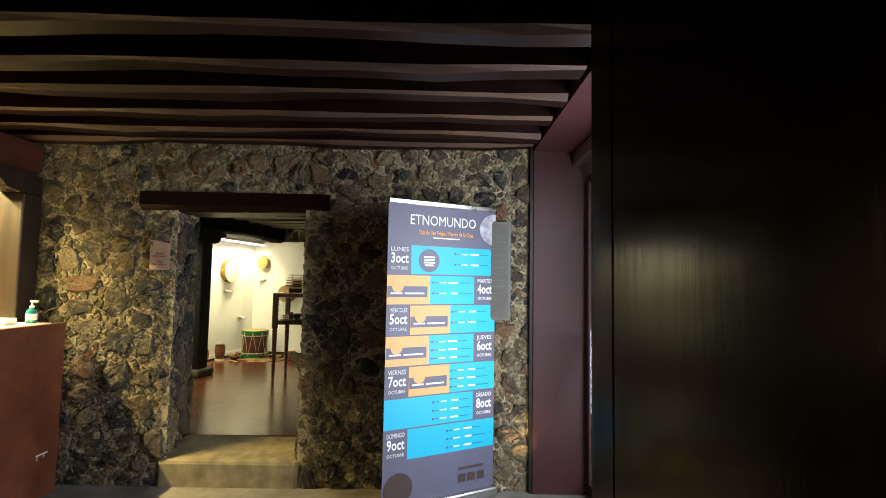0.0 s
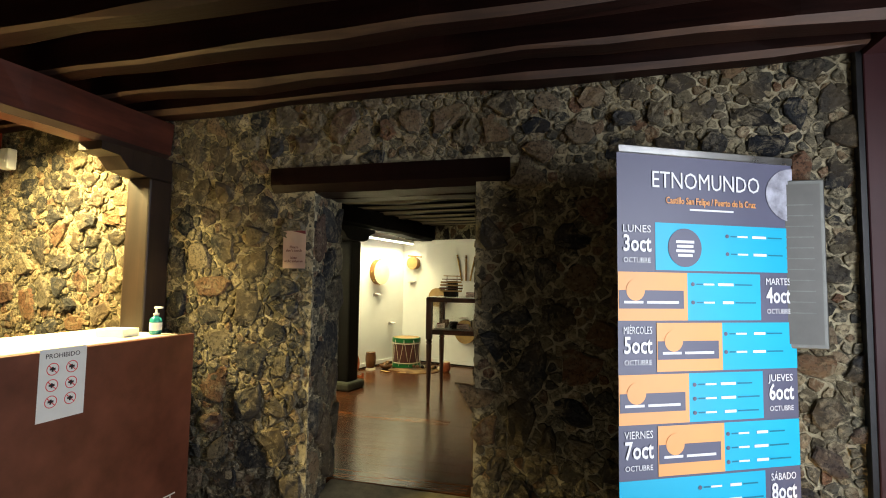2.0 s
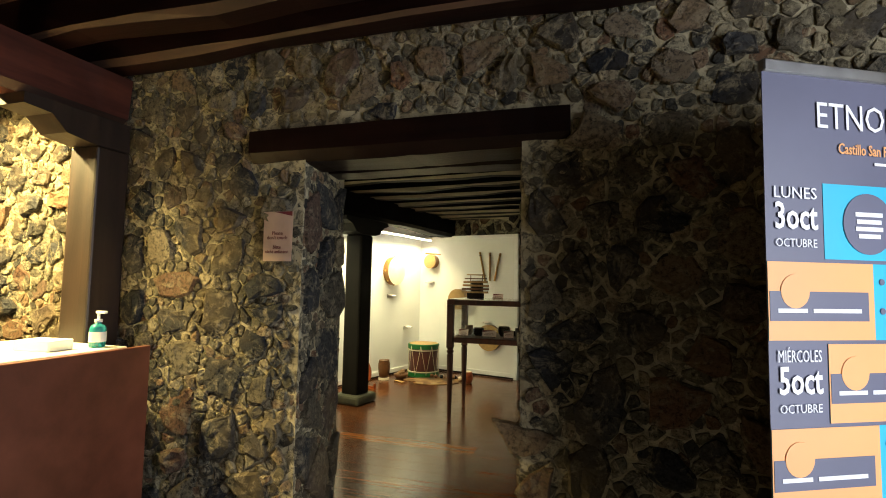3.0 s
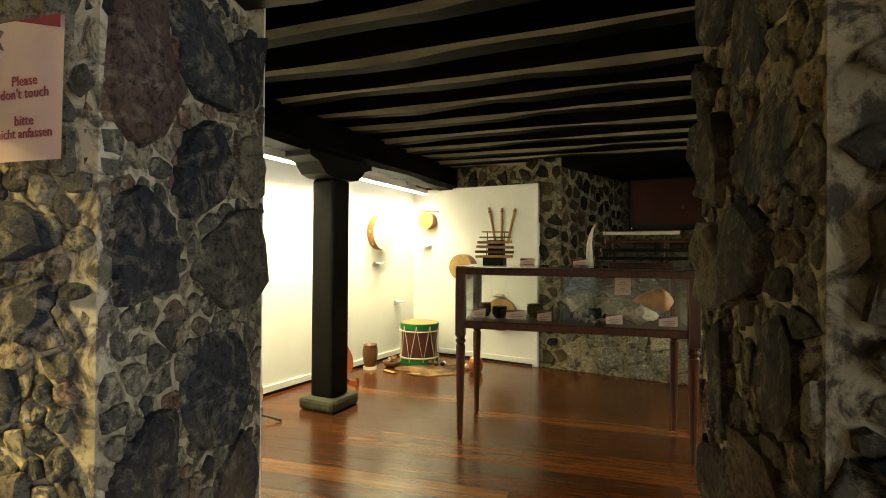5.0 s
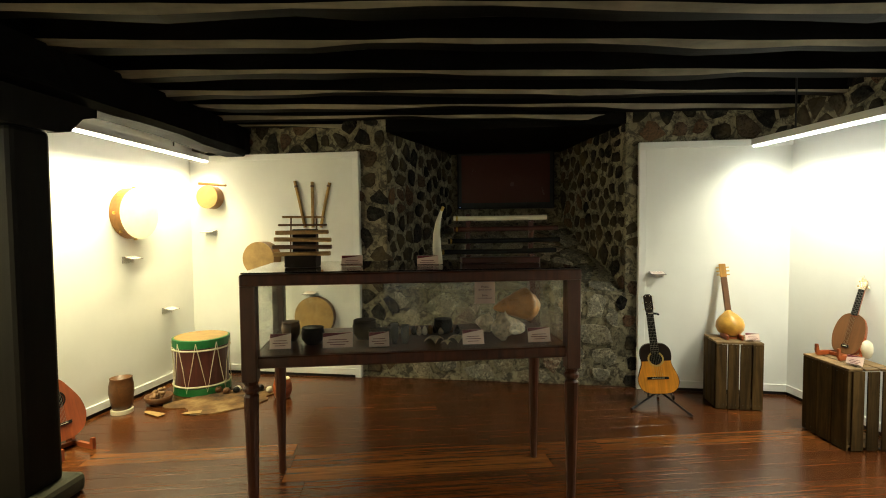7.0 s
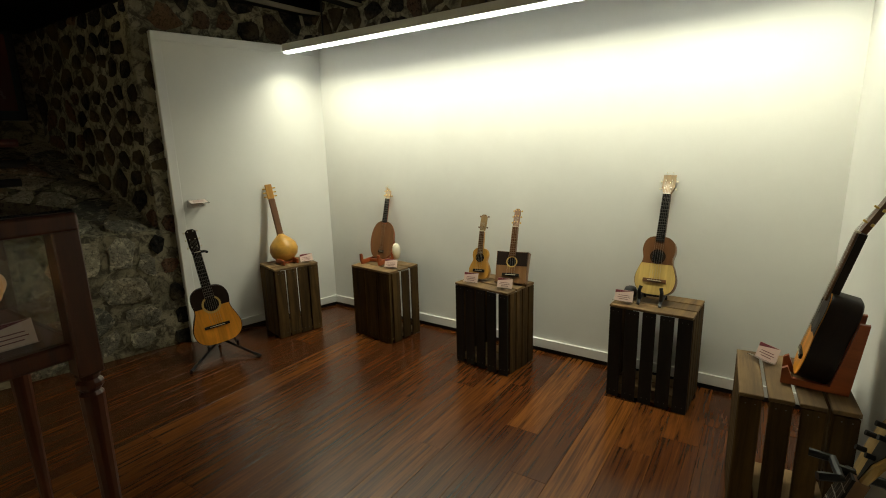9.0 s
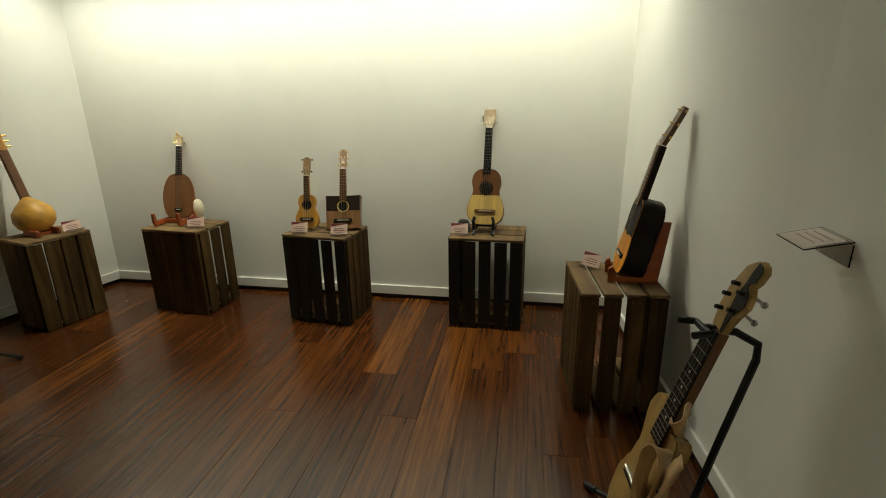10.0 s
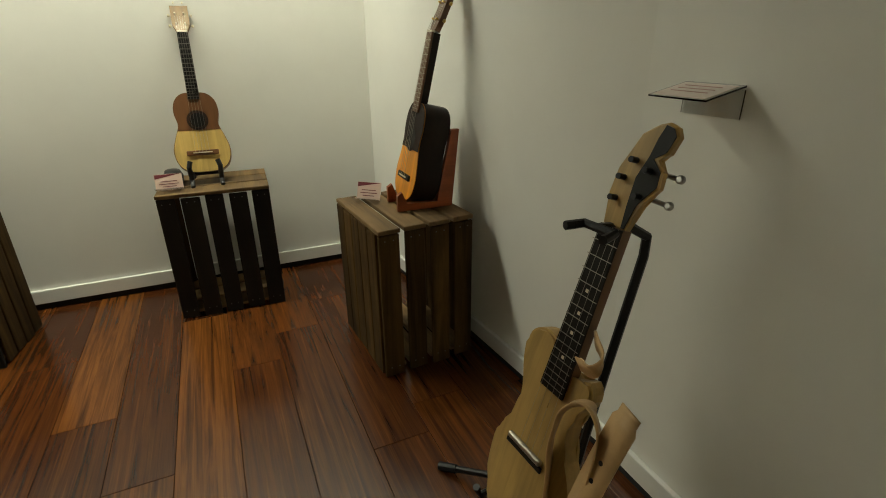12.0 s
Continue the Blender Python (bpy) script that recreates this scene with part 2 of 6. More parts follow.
def box(bm, x0, x1, y0, y1, z0, z1, m=None, bevel=0.0, seg=1):
    r = bmesh.ops.create_cube(bm, size=1)
    vs = r["verts"]
    for v in vs:
        v.co = Vector(((x0 + x1) / 2 + v.co.x * (x1 - x0), (y0 + y1) / 2 + v.co.y * (y1 - y0), (z0 + z1) / 2 + v.co.z * (z1 - z0)))
    if bevel:
        es = list({e for v in vs for e in v.link_edges})
        out = bmesh.ops.bevel(bm, geom=es, offset=bevel, segments=seg, affect="EDGES", profile=0.5)
        vs = list({v for f in out["faces"] for v in f.verts} | {v for v in vs if v.is_valid})
    if m is not None:
        for v in vs:
            v.co = m @ v.co
    return vs


def bmbox(*a, **k):
    bm = bmesh.new()
    box(bm, *a, **k)
    return bm


def lathe(bm, profile, segs=20, m=None, sx=1.0, sy=1.0):
    """A turned shape from (radius, height) pairs, closed at both ends."""
    rings = []
    for r, z in profile:
        ring = []
        for k in range(segs):
            a = 2 * math.pi * k / segs
            co = Vector((r * math.cos(a) * sx, r * math.sin(a) * sy, z))
            ring.append(bm.verts.new(m @ co if m is not None else co))
        rings.append(ring)
    for a, b in zip(rings, rings[1:]):
        for k in range(segs):
            bm.faces.new((a[k], a[(k + 1) % segs], b[(k + 1) % segs], b[k]))
    bm.faces.new(rings[0][::-1])
    bm.faces.new(rings[-1])
    return bm


def tube(bm, pts, radius, segs=8, close=True):
    """A round bar along points; radius may be one value or one for each point."""
    pts = [Vector(p) for p in pts]
    rings = []
    prev = None
    for i, p in enumerate(pts):
        d = (pts[min(i + 1, len(pts) - 1)] - pts[max(i - 1, 0)]).normalized()
        if prev is None:
            u = d.orthogonal().normalized()
        else:
            u = (prev - d * prev.dot(d)).normalized()
        prev = u
        w = d.cross(u)
        r = radius[i] if isinstance(radius, (list, tuple)) else radius
        rings.append([bm.verts.new(p + r * (math.cos(2 * math.pi * k / segs) * u + math.sin(2 * math.pi * k / segs) * w)) for k in range(segs)])
    for a, b in zip(rings, rings[1:]):
        for k in range(segs):
            bm.faces.new((a[k], a[(k + 1) % segs], b[(k + 1) % segs], b[k]))
    if close:
        bm.faces.new(rings[0][::-1])
        bm.faces.new(rings[-1])
    return bm


def outline_solid(bm, pts, z0, z1, m=None, inset=0.0):
    """A plate with the outline pts (x, y), from z0 to z1."""
    lo = [bm.verts.new((x, y, z0)) for x, y in pts]
    hi = [bm.verts.new((x, y, z1)) for x, y in pts]
    n = len(pts)
    for k in range(n):
        bm.faces.new((lo[k], lo[(k + 1) % n], hi[(k + 1) % n], hi[k]))
    bm.faces.new(lo[::-1])
    bm.faces.new(hi)
    if m is not None:
        for v in lo + hi:
            v.co = m @ v.co
    return bm


def rough_beam(length, w, h, seed, wob=0.012, n=22):
    """A hewn beam along x from 0 to length, its top at z = 0, with uneven faces."""
    rng = random.Random(seed)
    ph = [rng.uniform(0, 6.28) for _ in range(8)]
    bm = bmesh.new()
    rings = []
    for i in range(n + 1):
        x = length * i / n
        a = [wob * (math.sin(x * 2.3 + ph[k]) + 0.6 * math.sin(x * 6.1 + ph[k + 4]) + rng.uniform(-0.35, 0.35)) for k in range(4)]
        c = 0.16 * w
        sec = [(-w / 2 + a[0], 0), (-w / 2 + a[1], -h + c), (-w / 2 + c + a[1], -h + a[2]), (w / 2 - c + a[3], -h + a[2]), (w / 2 + a[3], -h + c), (w / 2 + a[0], 0)]
        rings.append([bm.verts.new((x, y, z)) for y, z in sec])
    for p, q in zip(rings, rings[1:]):
        for k in range(6):
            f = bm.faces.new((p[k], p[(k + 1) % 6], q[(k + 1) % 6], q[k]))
            # near lower chamfer: second material, where beams are coloured as lit
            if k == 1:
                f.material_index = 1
    bm.faces.new(rings[0])
    bm.faces.new(rings[-1][::-1])
    return bm


# ---- rubble masonry ----


def clip(poly, nx, ny, d):
    out = []
    for i in range(len(poly)):
        a, b = poly[i], poly[(i + 1) % len(poly)]
        da, db = a[0] * nx + a[1] * ny - d, b[0] * nx + b[1] * ny - d
        if da <= 0:
            out.append(a)
        if (da < 0) != (db < 0) and da != db:
            t = da / (da - db)
            out.append((a[0] + t * (b[0] - a[0]), a[1] + t * (b[1] - a[1])))
    return out


def cells(w, h, size, seed, aspect=1.35, drop=0.22):
    """Irregular cells over a rectangle: (centre, outline)."""
    rng = random.Random(seed)
    cw, ch = size * aspect, size
    nx, ny = max(1, round(w / cw)), max(1, round(h / ch))
    cw, ch = w / nx, h / ny
    pts = {}
    for j in range(-1, ny + 1):
        for i in range(-1, nx + 1):
            off = 0.5 if j % 2 else 0.0
            pts[i, j] = ((i + 0.25 + off + rng.uniform(-0.36, 0.36)) * cw, (j + 0.5 + rng.uniform(-0.36, 0.36)) * ch)
    for key in list(pts):
        if rng.random() < drop:
            del pts[key]
    for j in range(ny):
        for i in range(nx):
            if (i, j) not in pts:
                continue
            px, py = pts[i, j]
            poly = [(max(0, px - 2 * cw), max(0, py - 2 * ch)), (min(w, px + 2 * cw), max(0, py - 2 * ch)), (min(w, px + 2 * cw), min(h, py + 2 * ch)), (max(0, px - 2 * cw), min(h, py + 2 * ch))]
            for dj in (-2, -1, 0, 1, 2):
                for di in (-2, -1, 0, 1, 2):
                    q = pts.get((i + di, j + dj))
                    if q and (di or dj):
                        ax, ay = q[0] - px, q[1] - py
                        d = (q[0] ** 2 + q[1] ** 2 - px ** 2 - py ** 2) / 2
                        poly = clip(poly, ax, ay, d)
                        if len(poly) < 3:
                            break
                if len(poly) < 3:
                    break
            if len(poly) >= 3:
                yield (px, py), poly


def stone_mesh(verts, faces, poly, rng, proud, gap, n=10):
    """Adds one rounded stone over the outline poly, in the plane z = 0, to the lists. False if it would be too small."""
    cx = sum(p[0] for p in poly) / len(poly)
    cy = sum(p[1] for p in poly) / len(poly)
    per = [math.dist(poly[i], poly[(i + 1) % len(poly)]) for i in range(len(poly))]
    total = sum(per)
    size = total / 6.28
    if size < 0.022:
        return False
    k0 = max(0.45, 1 - gap / size)
    ring = []
    for k in range(n):
        s = total * (k + 0.5 * rng.random()) / n
        i = 0
        while s > per[i] and i < len(per) - 1:
            s -= per[i]
            i += 1
        a, b = poly[i], poly[(i + 1) % len(poly)]
        t = min(1, s / max(per[i], 1e-6))
        r = k0 * rng.uniform(0.80, 1.08)
        ring.append((cx + (a[0] + t * (b[0] - a[0]) - cx) * r, cy + (a[1] + t * (b[1] - a[1]) - cy) * r))
    base = len(verts)
    tilt = (rng.uniform(-0.12, 0.12), rng.uniform(-0.12, 0.12))
    for scale, z in ((1.0, -0.03), (0.97, proud * 0.7), (0.84, proud), (0.4, proud * 1.05)):
        for x, y in ring:
            x, y = cx + (x - cx) * scale, cy + (y - cy) * scale
            dz = ((x - cx) * tilt[0] + (y - cy) * tilt[1] + rng.uniform(-0.25, 0.25) * proud) if z > 0 else 0
            verts.append((x, y, z + dz))
    for r in range(3):
        for k in range(n):
            k2 = (k + 1) % n
            faces.append((base + r * n + k, base + r * n + k2, base + (r + 1) * n + k2, base + (r + 1) * n + k))
    faces.append(tuple(base + 3 * n + k for k in range(n)))
    return True


def inside_any(poly, holes):
    cx = sum(p[0] for p in poly) / len(poly)
    cy = sum(p[1] for p in poly) / len(poly)
    return any(a < cx < b and c < cy < d for a, b, c, d in holes)


def frame_on(origin, u, v):
    """A pose whose x runs along u, y along v and z out of the wall."""
    u, v = Vector(u).normalized(), Vector(v).normalized()
    m = Matrix((u, v, u.cross(v))).transposed().to_4x4()
    m.translation = origin
    return m


def masonry(parent, m, w, h, size, seed, proud, gap, material, holes=(), single=False, keep=None, aspect=1.35):
    """Rubble stones over a rectangle w x h of the wall with pose m: objects of their own, or one joined part."""
    rng = random.Random(seed * 7 + 1)
    verts, faces = [], []
    for (px, py), poly in cells(w, h, size, seed, aspect):
        if inside_any(poly, holes) or (keep and not keep(px, py)):
            continue
        pr = proud * rng.uniform(0.5, 1.5)
        if single:
            vs, fs = [], []
            if stone_mesh(vs, fs, poly, rng, pr, gap, 9):
                me = bpy.data.meshes.new("stone")
                me.from_pydata(vs, [], fs)
                me.materials.append(material)
                
                ob = new("stone", me)
                ob.parent = parent
                ob.matrix_basis = m
        else:
            stone_mesh(verts, faces, poly, rng, pr, gap, 9)
    if not single and verts:
        me = bpy.data.meshes.new("stones")
        me.from_pydata(verts, [], faces)
        me.materials.append(material)
        
        ob = tagged(new("stones", me), kind="stuff")
        ob.parent = parent
        ob.matrix_basis = m
        return ob

# ---- plan ----
YF, YB = 4.44, 5.10            # front of the wall with the doorway, and the room's face of it
YJ = 5.03                      # where the doorway's stone jambs end
DL, DLB, DR = -1.745, -1.865, -0.715   # doorway: the splayed jamb's front and back, the straight jamb
DTOP = 2.205                   # underside of the doorway's lintel
RX = 1.93                      # the room's long side wall
B0, B1 = Vector((-3.09, 9.754, 0)), Vector((1.93, 8.55, 0))   # foot of the room's far wall
BU = (B1 - B0).normalized()
BN = Vector((BU.y, -BU.x, 0))  # out of the far wall, into the room
L0 = Vector((-4.22, 5.10, 0))  # foot of the room's white wall beside the post
BACK_YAW = math.degrees(math.atan2(BU.y, BU.x))
WTOP = 3.1                     # top of all walls
PANEL = 2.352                  # top of the white panels


def back(s, d=0.0, z=0.0):
    """A place s along the far wall, d behind its face, at height z."""
    p = B0 + BU * (s - 0.175) - BN * d
    return Vector((p.x, p.y, z))


# floors
setting("floor_hall", bmbox(-7.5, 1.6, -1.2, YF + 0.40, -0.3, HF), PAVING, "worn grey stone paving of the entrance hall", "floor")
floor = setting("floor", bmbox(-4.6, 2.3, YF + 0.40, 11.6, -0.3, RF - 0.012), FLOOR_WOOD, "dark red hardwood plank floor with a satin varnish", "floor")

# wall with the doorway
def quadbox(bm, corners, z0, z1):
    lo = [bm.verts.new((p.x, p.y, z0)) for p in corners]
    hi = [bm.verts.new((p.x, p.y, z1)) for p in corners]
    n = len(corners)
    for k in range(n):
        bm.faces.new((lo[k], lo[(k + 1) % n], hi[(k + 1) % n], hi[k]))
    bm.faces.new(lo[::-1])
    bm.faces.new(hi)


bm = bmesh.new()
quadbox(bm, [Vector((-7.5, YF, 0)), Vector((DL, YF, 0)), Vector((DLB, YJ, 0)), Vector((-7.5, YJ, 0))], -0.2, WTOP)
box(bm, DR, 2.4, YF, YJ, -0.2, WTOP)
quadbox(bm, [Vector((DL, YF, 0)), Vector((DR, YF, 0)), Vector((DR, YJ, 0)), Vector((DLB, YJ, 0))], DTOP + 0.16, WTOP)
box(bm, -7.5, 2.4, YJ, YB, PANEL + 0.005, WTOP)
wall_door = setting("wall_south", bm, MORTAR, "rough wall of dark basalt rubble set in pale mortar", "wall")
bm = bmesh.new()
for (xa, ya), (xb, yb) in (((DR + 0.05, YB + 0.02), (0.4, YB + 0.02)), ((0.4, YB + 0.02), (RX - 0.02, 5.255))):
    quadbox(bm, [Vector((xa, YJ + 0.003, 0)), Vector((xb, YJ + 0.003, 0)), Vector((xb, yb, 0)), Vector((xa, ya, 0))], RF, PANEL)
setting("wall_lining_south", bm, WHITE, "smooth white painted lining of the room's wall", "wall")
bm = bmesh.new()
box(bm, L0.x - 0.2, -1.928, YJ + 0.003, YB + 0.02, RF, PANEL)
setting("wall_lining_corner", bm, WHITE, "smooth white painted lining of the room's wall", "wall")

# white side walls
bm = bmesh.new()
box(bm, RX, RX + 0.3, YB, 9.4, -0.2, WTOP)
wall_e = setting("wall_east", bm, DARKER_MORTAR, "stone wall behind white painted lining", "wall")
bm = bmesh.new()
box(bm, RX - 0.02, RX - 0.003, YB + 0.02, 8.54, RF, PANEL)
setting("wall_lining_east", bm, WHITE, "smooth white painted wall lining", "wall")
left_dir = (B0 - L0).normalized()
LW = frame_on(L0 + Vector((0, 0, 0)), left_dir, (0, 0, 1))
left_len = (B0 - L0).length
bm = bmesh.new()
box(bm, -0.3, left_len + 0.3, -0.2, WTOP, -0.3, 0.0, LW)
setting("wall_west", bm, WHITE, "white painted wall lit by a warm strip", "wall")

# far wall with the deep window recess
bm = bmesh.new()
S1, S2, SB1, SB2, DEEP = 2.05, 4.10, 2.44, 3.70, 1.49
full = (B1 - B0).length + 0.175


quadbox(bm, [back(-0.5), back(S1), back(SB1, DEEP), back(SB1, DEEP + 0.3), back(-0.5, DEEP + 0.3)], -0.2, WTOP)
quadbox(bm, [back(S2), back(full + 0.6), back(full + 0.6, DEEP + 0.3), back(SB2, DEEP + 0.3), back(SB2, DEEP)], -0.2, WTOP)
quadbox(bm, [back(SB1, DEEP), back(SB2, DEEP), back(SB2, DEEP + 0.3), back(SB1, DEEP + 0.3)], -0.2, WTOP)
# sloping sill of the recess
SZ0, SZ1 = 1.12, 1.72
lo = [back(S1, 0, -0.2), back(S2, 0, -0.2), back(SB2, DEEP, -0.2), back(SB1, DEEP, -0.2)]
hi = [back(S1, 0, SZ0), back(S2, 0, SZ0), back(SB2, DEEP, SZ1), back(SB1, DEEP, SZ1)]
lo, hi = [bm.verts.new(p) for p in lo], [bm.verts.new(p) for p in hi]
for k in range(4):
    bm.faces.new((lo[k], lo[(k + 1) % 4], hi[(k + 1) % 4], hi[k]))
bm.faces.new(lo[::-1])
bm.faces.new(hi)
wall_n = setting("wall_north", bm, DARKER_MORTAR, "rubble stone wall with a deep splayed recess", "wall")
for a, b in ((0.0, 1.815), (4.19, full)):
    bm = bmesh.new()
    m = frame_on(back(a, 0, RF), BU, (0, 0, 1))
    box(bm, 0, b - a, 0, PANEL - RF, 0.0, 0.05, m)
    setting("wall_panel", bm, WHITE, "white painted panel set against the stone wall", "wall panel")
    bm = bmesh.new()
    e0, e1 = (b - a - 0.055, b - a - 0.001) if a < 1 else (0.001, 0.055)
    box(bm, e0, e1, 0.002, PANEL - RF - 0.056, 0.0505, 0.060, m, 0.002)
    box(bm, 0.001, b - a - 0.001, PANEL - RF - 0.055, PANEL - RF - 0.001, 0.0505, 0.060, m, 0.002)
    setting("panel_border", bm, WHITE_TRIM, "narrow raised white border of the wall panel", "trim")

# closing walls of the hall
bm = bmesh.new()
box(bm, -7.5, -7.2, -1.2, YF, -0.2, WTOP)
setting("wall_hall_west", bm, MORTAR, "plain stone wall closing the hall", "wall")
bm = bmesh.new()
box(bm, -7.5, -1.0, -1.2, -0.9, -0.2, WTOP)
box(bm, 0.62, 1.6, -1.2, -0.9, -0.2, WTOP)
box(bm, -1.0, 0.62, -1.2, -0.9, 2.3, WTOP)
setting("wall_hall_south", bm, MORTAR, "stone wall round the entrance door", "wall")
bm = bmesh.new()
box(bm, 1.12, 1.57, -1.2, 1.65, -0.2, WTOP)
box(bm, 1.12, 1.57, 1.65, YF - 0.06, 2.74, WTOP)
wall_he = setting("wall_hall_east", bm, RED_PAINT, "oxblood painted wall and head of the side entrance", "wall")
bm = bmesh.new()
box(bm, 1.12, 1.61, YF - 0.06, YF - 0.003, -0.2, 2.95, None, 0.004)
setting("door_jamb", bm, RED_PAINT, "oxblood painted jamb of the side entrance", "door jamb")
# thin black strip put in for the line of shade by the jamb
bm = bmesh.new()
box(bm, 1.095, 1.119, YF - 0.05, YF - 0.004, 0, 2.95)
setting("jamb_shadow_strip", bm, BLACK, "thin black strip standing for the shadow beside the jamb", "trim")


def side_door():
    t = thing("glass_door", pose(1.55, 3.50, 0.05), "framed glass door leaf with a pale metal edge", "door")
    bm = bmesh.new()
    box(bm, -0.012, 0.012, 0.022, 0.04, 0.02, 2.48)
    part("edge_stile", bm, METAL_DULL, t, "pale metal edge stile")
    part("stile", bmbox(-0.02, 0.02, 0.78, 0.83, 0.02, 2.48), RED_PAINT, t)
    part("rail", bmbox(-0.02, 0.02, 0.041, 0.779, 2.42, 2.48), RED_PAINT, t)
    part("rail", bmbox(-0.02, 0.02, 0.041, 0.779, 0.02, 0.12), RED_PAINT, t)
    g = part("pane", bmbox(-0.005, 0.005, 0.041, 0.779, 0.121, 2.419), GLASS_DARK, t)
    g.visible_shadow = False
    part("handle", bmbox(-0.05, -0.021, 0.06, 0.12, 1.25, 1.31, None, 0.006), METAL_DULL, t)
    o = thing("door_operator", pose(1.48, 1.66, 2.615), "long pale metal sliding door operator box", "door operator")
    part("cover", bmbox(-0.05, 0.06, 0.0, 2.70, 0.0, 0.118, None, 0.01), METAL, o)
    part("sensor", bmbox(-0.07, -0.051, 1.5, 1.72, 0.02, 0.08, None, 0.008), BLACK, o)
    h = part("door_header", bmbox(1.53, 1.57, 1.66, 3.49, 2.485, 2.61), RED_PAINT)
    tagged(h, "oxblood painted rail under the door operator", "rail", "", "structure")


side_door()
bm = bmesh.new()
box(bm, 3.2, 3.6, -2.0, 12.0, -0.3, 7.0)
wall_out = setting("wall_outside", bm, MORTAR, "sunlit grey stone wall outside the side entrance", "wall")
setting("ground", bmbox(1.6, 60, -60, 60, -0.35, -0.02), PAVING, "pale paved ground outside", "ground")

# open door leaf beside the camera's way in
t = thing("entrance_door", pose(0.607, 0.235, HF + 0.01, 0, 0, 90), "open dark varnished entrance door leaf", "door")
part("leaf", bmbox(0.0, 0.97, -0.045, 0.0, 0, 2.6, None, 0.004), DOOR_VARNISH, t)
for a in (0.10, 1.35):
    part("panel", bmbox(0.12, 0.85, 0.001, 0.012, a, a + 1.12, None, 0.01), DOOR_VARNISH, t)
bm = bmesh.new()
box(bm, 0.64, 1.119, 0.03, 0.23, -0.1, WTOP)
setting("wall_entrance", bm, RED_PAINT, "dark wall beside the entrance door", "wall")

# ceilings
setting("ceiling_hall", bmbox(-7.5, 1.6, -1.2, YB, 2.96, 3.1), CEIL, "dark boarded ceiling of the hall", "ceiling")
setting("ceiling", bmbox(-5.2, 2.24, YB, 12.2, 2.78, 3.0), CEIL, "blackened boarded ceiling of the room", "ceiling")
for k, y in enumerate((0.75, 1.15, 1.6, 2.08, 2.55, 2.94, 3.30, 3.69, 4.05, 4.34)):
    ob = part("ceiling_beam", rough_beam(8.3, 0.15, 0.22, 40 + k), [BEAM, LIT_BROWN], None, "", False, pose(-7.2, y, 2.96))
    tagged(ob, "hewn dark brown timber ceiling beam", "beam", "ceiling beams of the hall", "structure")
for k, y in enumerate((5.25, 5.68, 6.11, 6.55, 6.97, 7.37, 7.84, 8.27, 8.66, 9.02, 9.36)):
    turn = pose(-1.0, y + 0.05, 2.78, 0, 0, -4) @ Matrix.Translation((-3.1, 0, 0))
    ob = part("ceiling_beam", rough_beam(6.15, 0.14, 0.2, 70 + k), [BLACK_WOOD, LIT_PALE], None, "", False, turn)
    tagged(ob, "hewn blackened timber ceiling beam, one lower edge coloured pale as lit", "beam", "ceiling beams of the room", "structure")
bm = bmesh.new()
quadbox(bm, [back(S1 + 0.003, 0.01), back(S2 - 0.003, 0.01), back(SB2 - 0.003, DEEP - 0.003), back(SB1 + 0.003, DEEP - 0.003)], 2.52, 2.775)
setting("recess_head", bm, BLACK_WOOD, "blackened timber head over the stone recess", "lintel")

# hall: post, corbel and beam beside the desk
bm = bmbox(-3.02, -2.83, 4.24, 4.42, HF, 2.305, None, 0.012, 2)
hp = thing("hall_post", pose(0, 0, 0), "dark brown timber post with a carved corbel against the stone wall", "post", "", "structure")
part("shaft", bm, BEAM_POST, hp)
bm = bmesh.new()
prof = [(0.0, 0.0), (0.0, 0.15), (-0.52, 0.15), (-0.52, 0.10), (-0.40, 0.09), (-0.33, 0.02), (-0.2, 0.0)]
outline_solid(bm, prof, -0.09, 0.09, pose(-2.925, 4.42, 2.306, 90, 0, 90))
part("corbel", bm, BEAM_POST, hp)
tagged(part("hall_beam", rough_beam(4.54, 0.21, 0.25, 21, 0.008, 30), [HALL_RED, LIT_BROWN], None, "", False, pose(-2.955, -0.12, 2.71, 0, 0, 90)), "heavy reddish brown beam over the reception desk", "beam", "", "structure")
rd = thing("red_door", pose(-5.28, YF - 0.12, HF), "bright red painted wooden door set in the stone wall", "door", "", "structure")
part("leaf", bmbox(0.0, 0.85, 0.0, 0.06, 0.0, 2.72, None, 0.006), RED_DOOR, rd)
part("leaf_panel", bmbox(0.1, 0.70, -0.012, -0.001, 0.2, 2.5, None, 0.006), RED_DOOR, rd)
for z in (1.45, 2.35):
    part("hinge", bmbox(0.72, 0.735, -0.02, -0.001, z, z + 0.12), METAL, rd)
sb = thing("sensor_box", pose(-4.35, YF - 0.06, 2.46), "small white plastic alarm sensor on the wall", "sensor")
part("housing", bmbox(-0.05, 0.05, -0.04, 0.03, 0.0, 0.16, None, 0.012, 2), WHITE_TRIM, sb)
part("lens", bmbox(-0.03, 0.03, -0.045, -0.041, 0.05, 0.11), PAPER, sb)

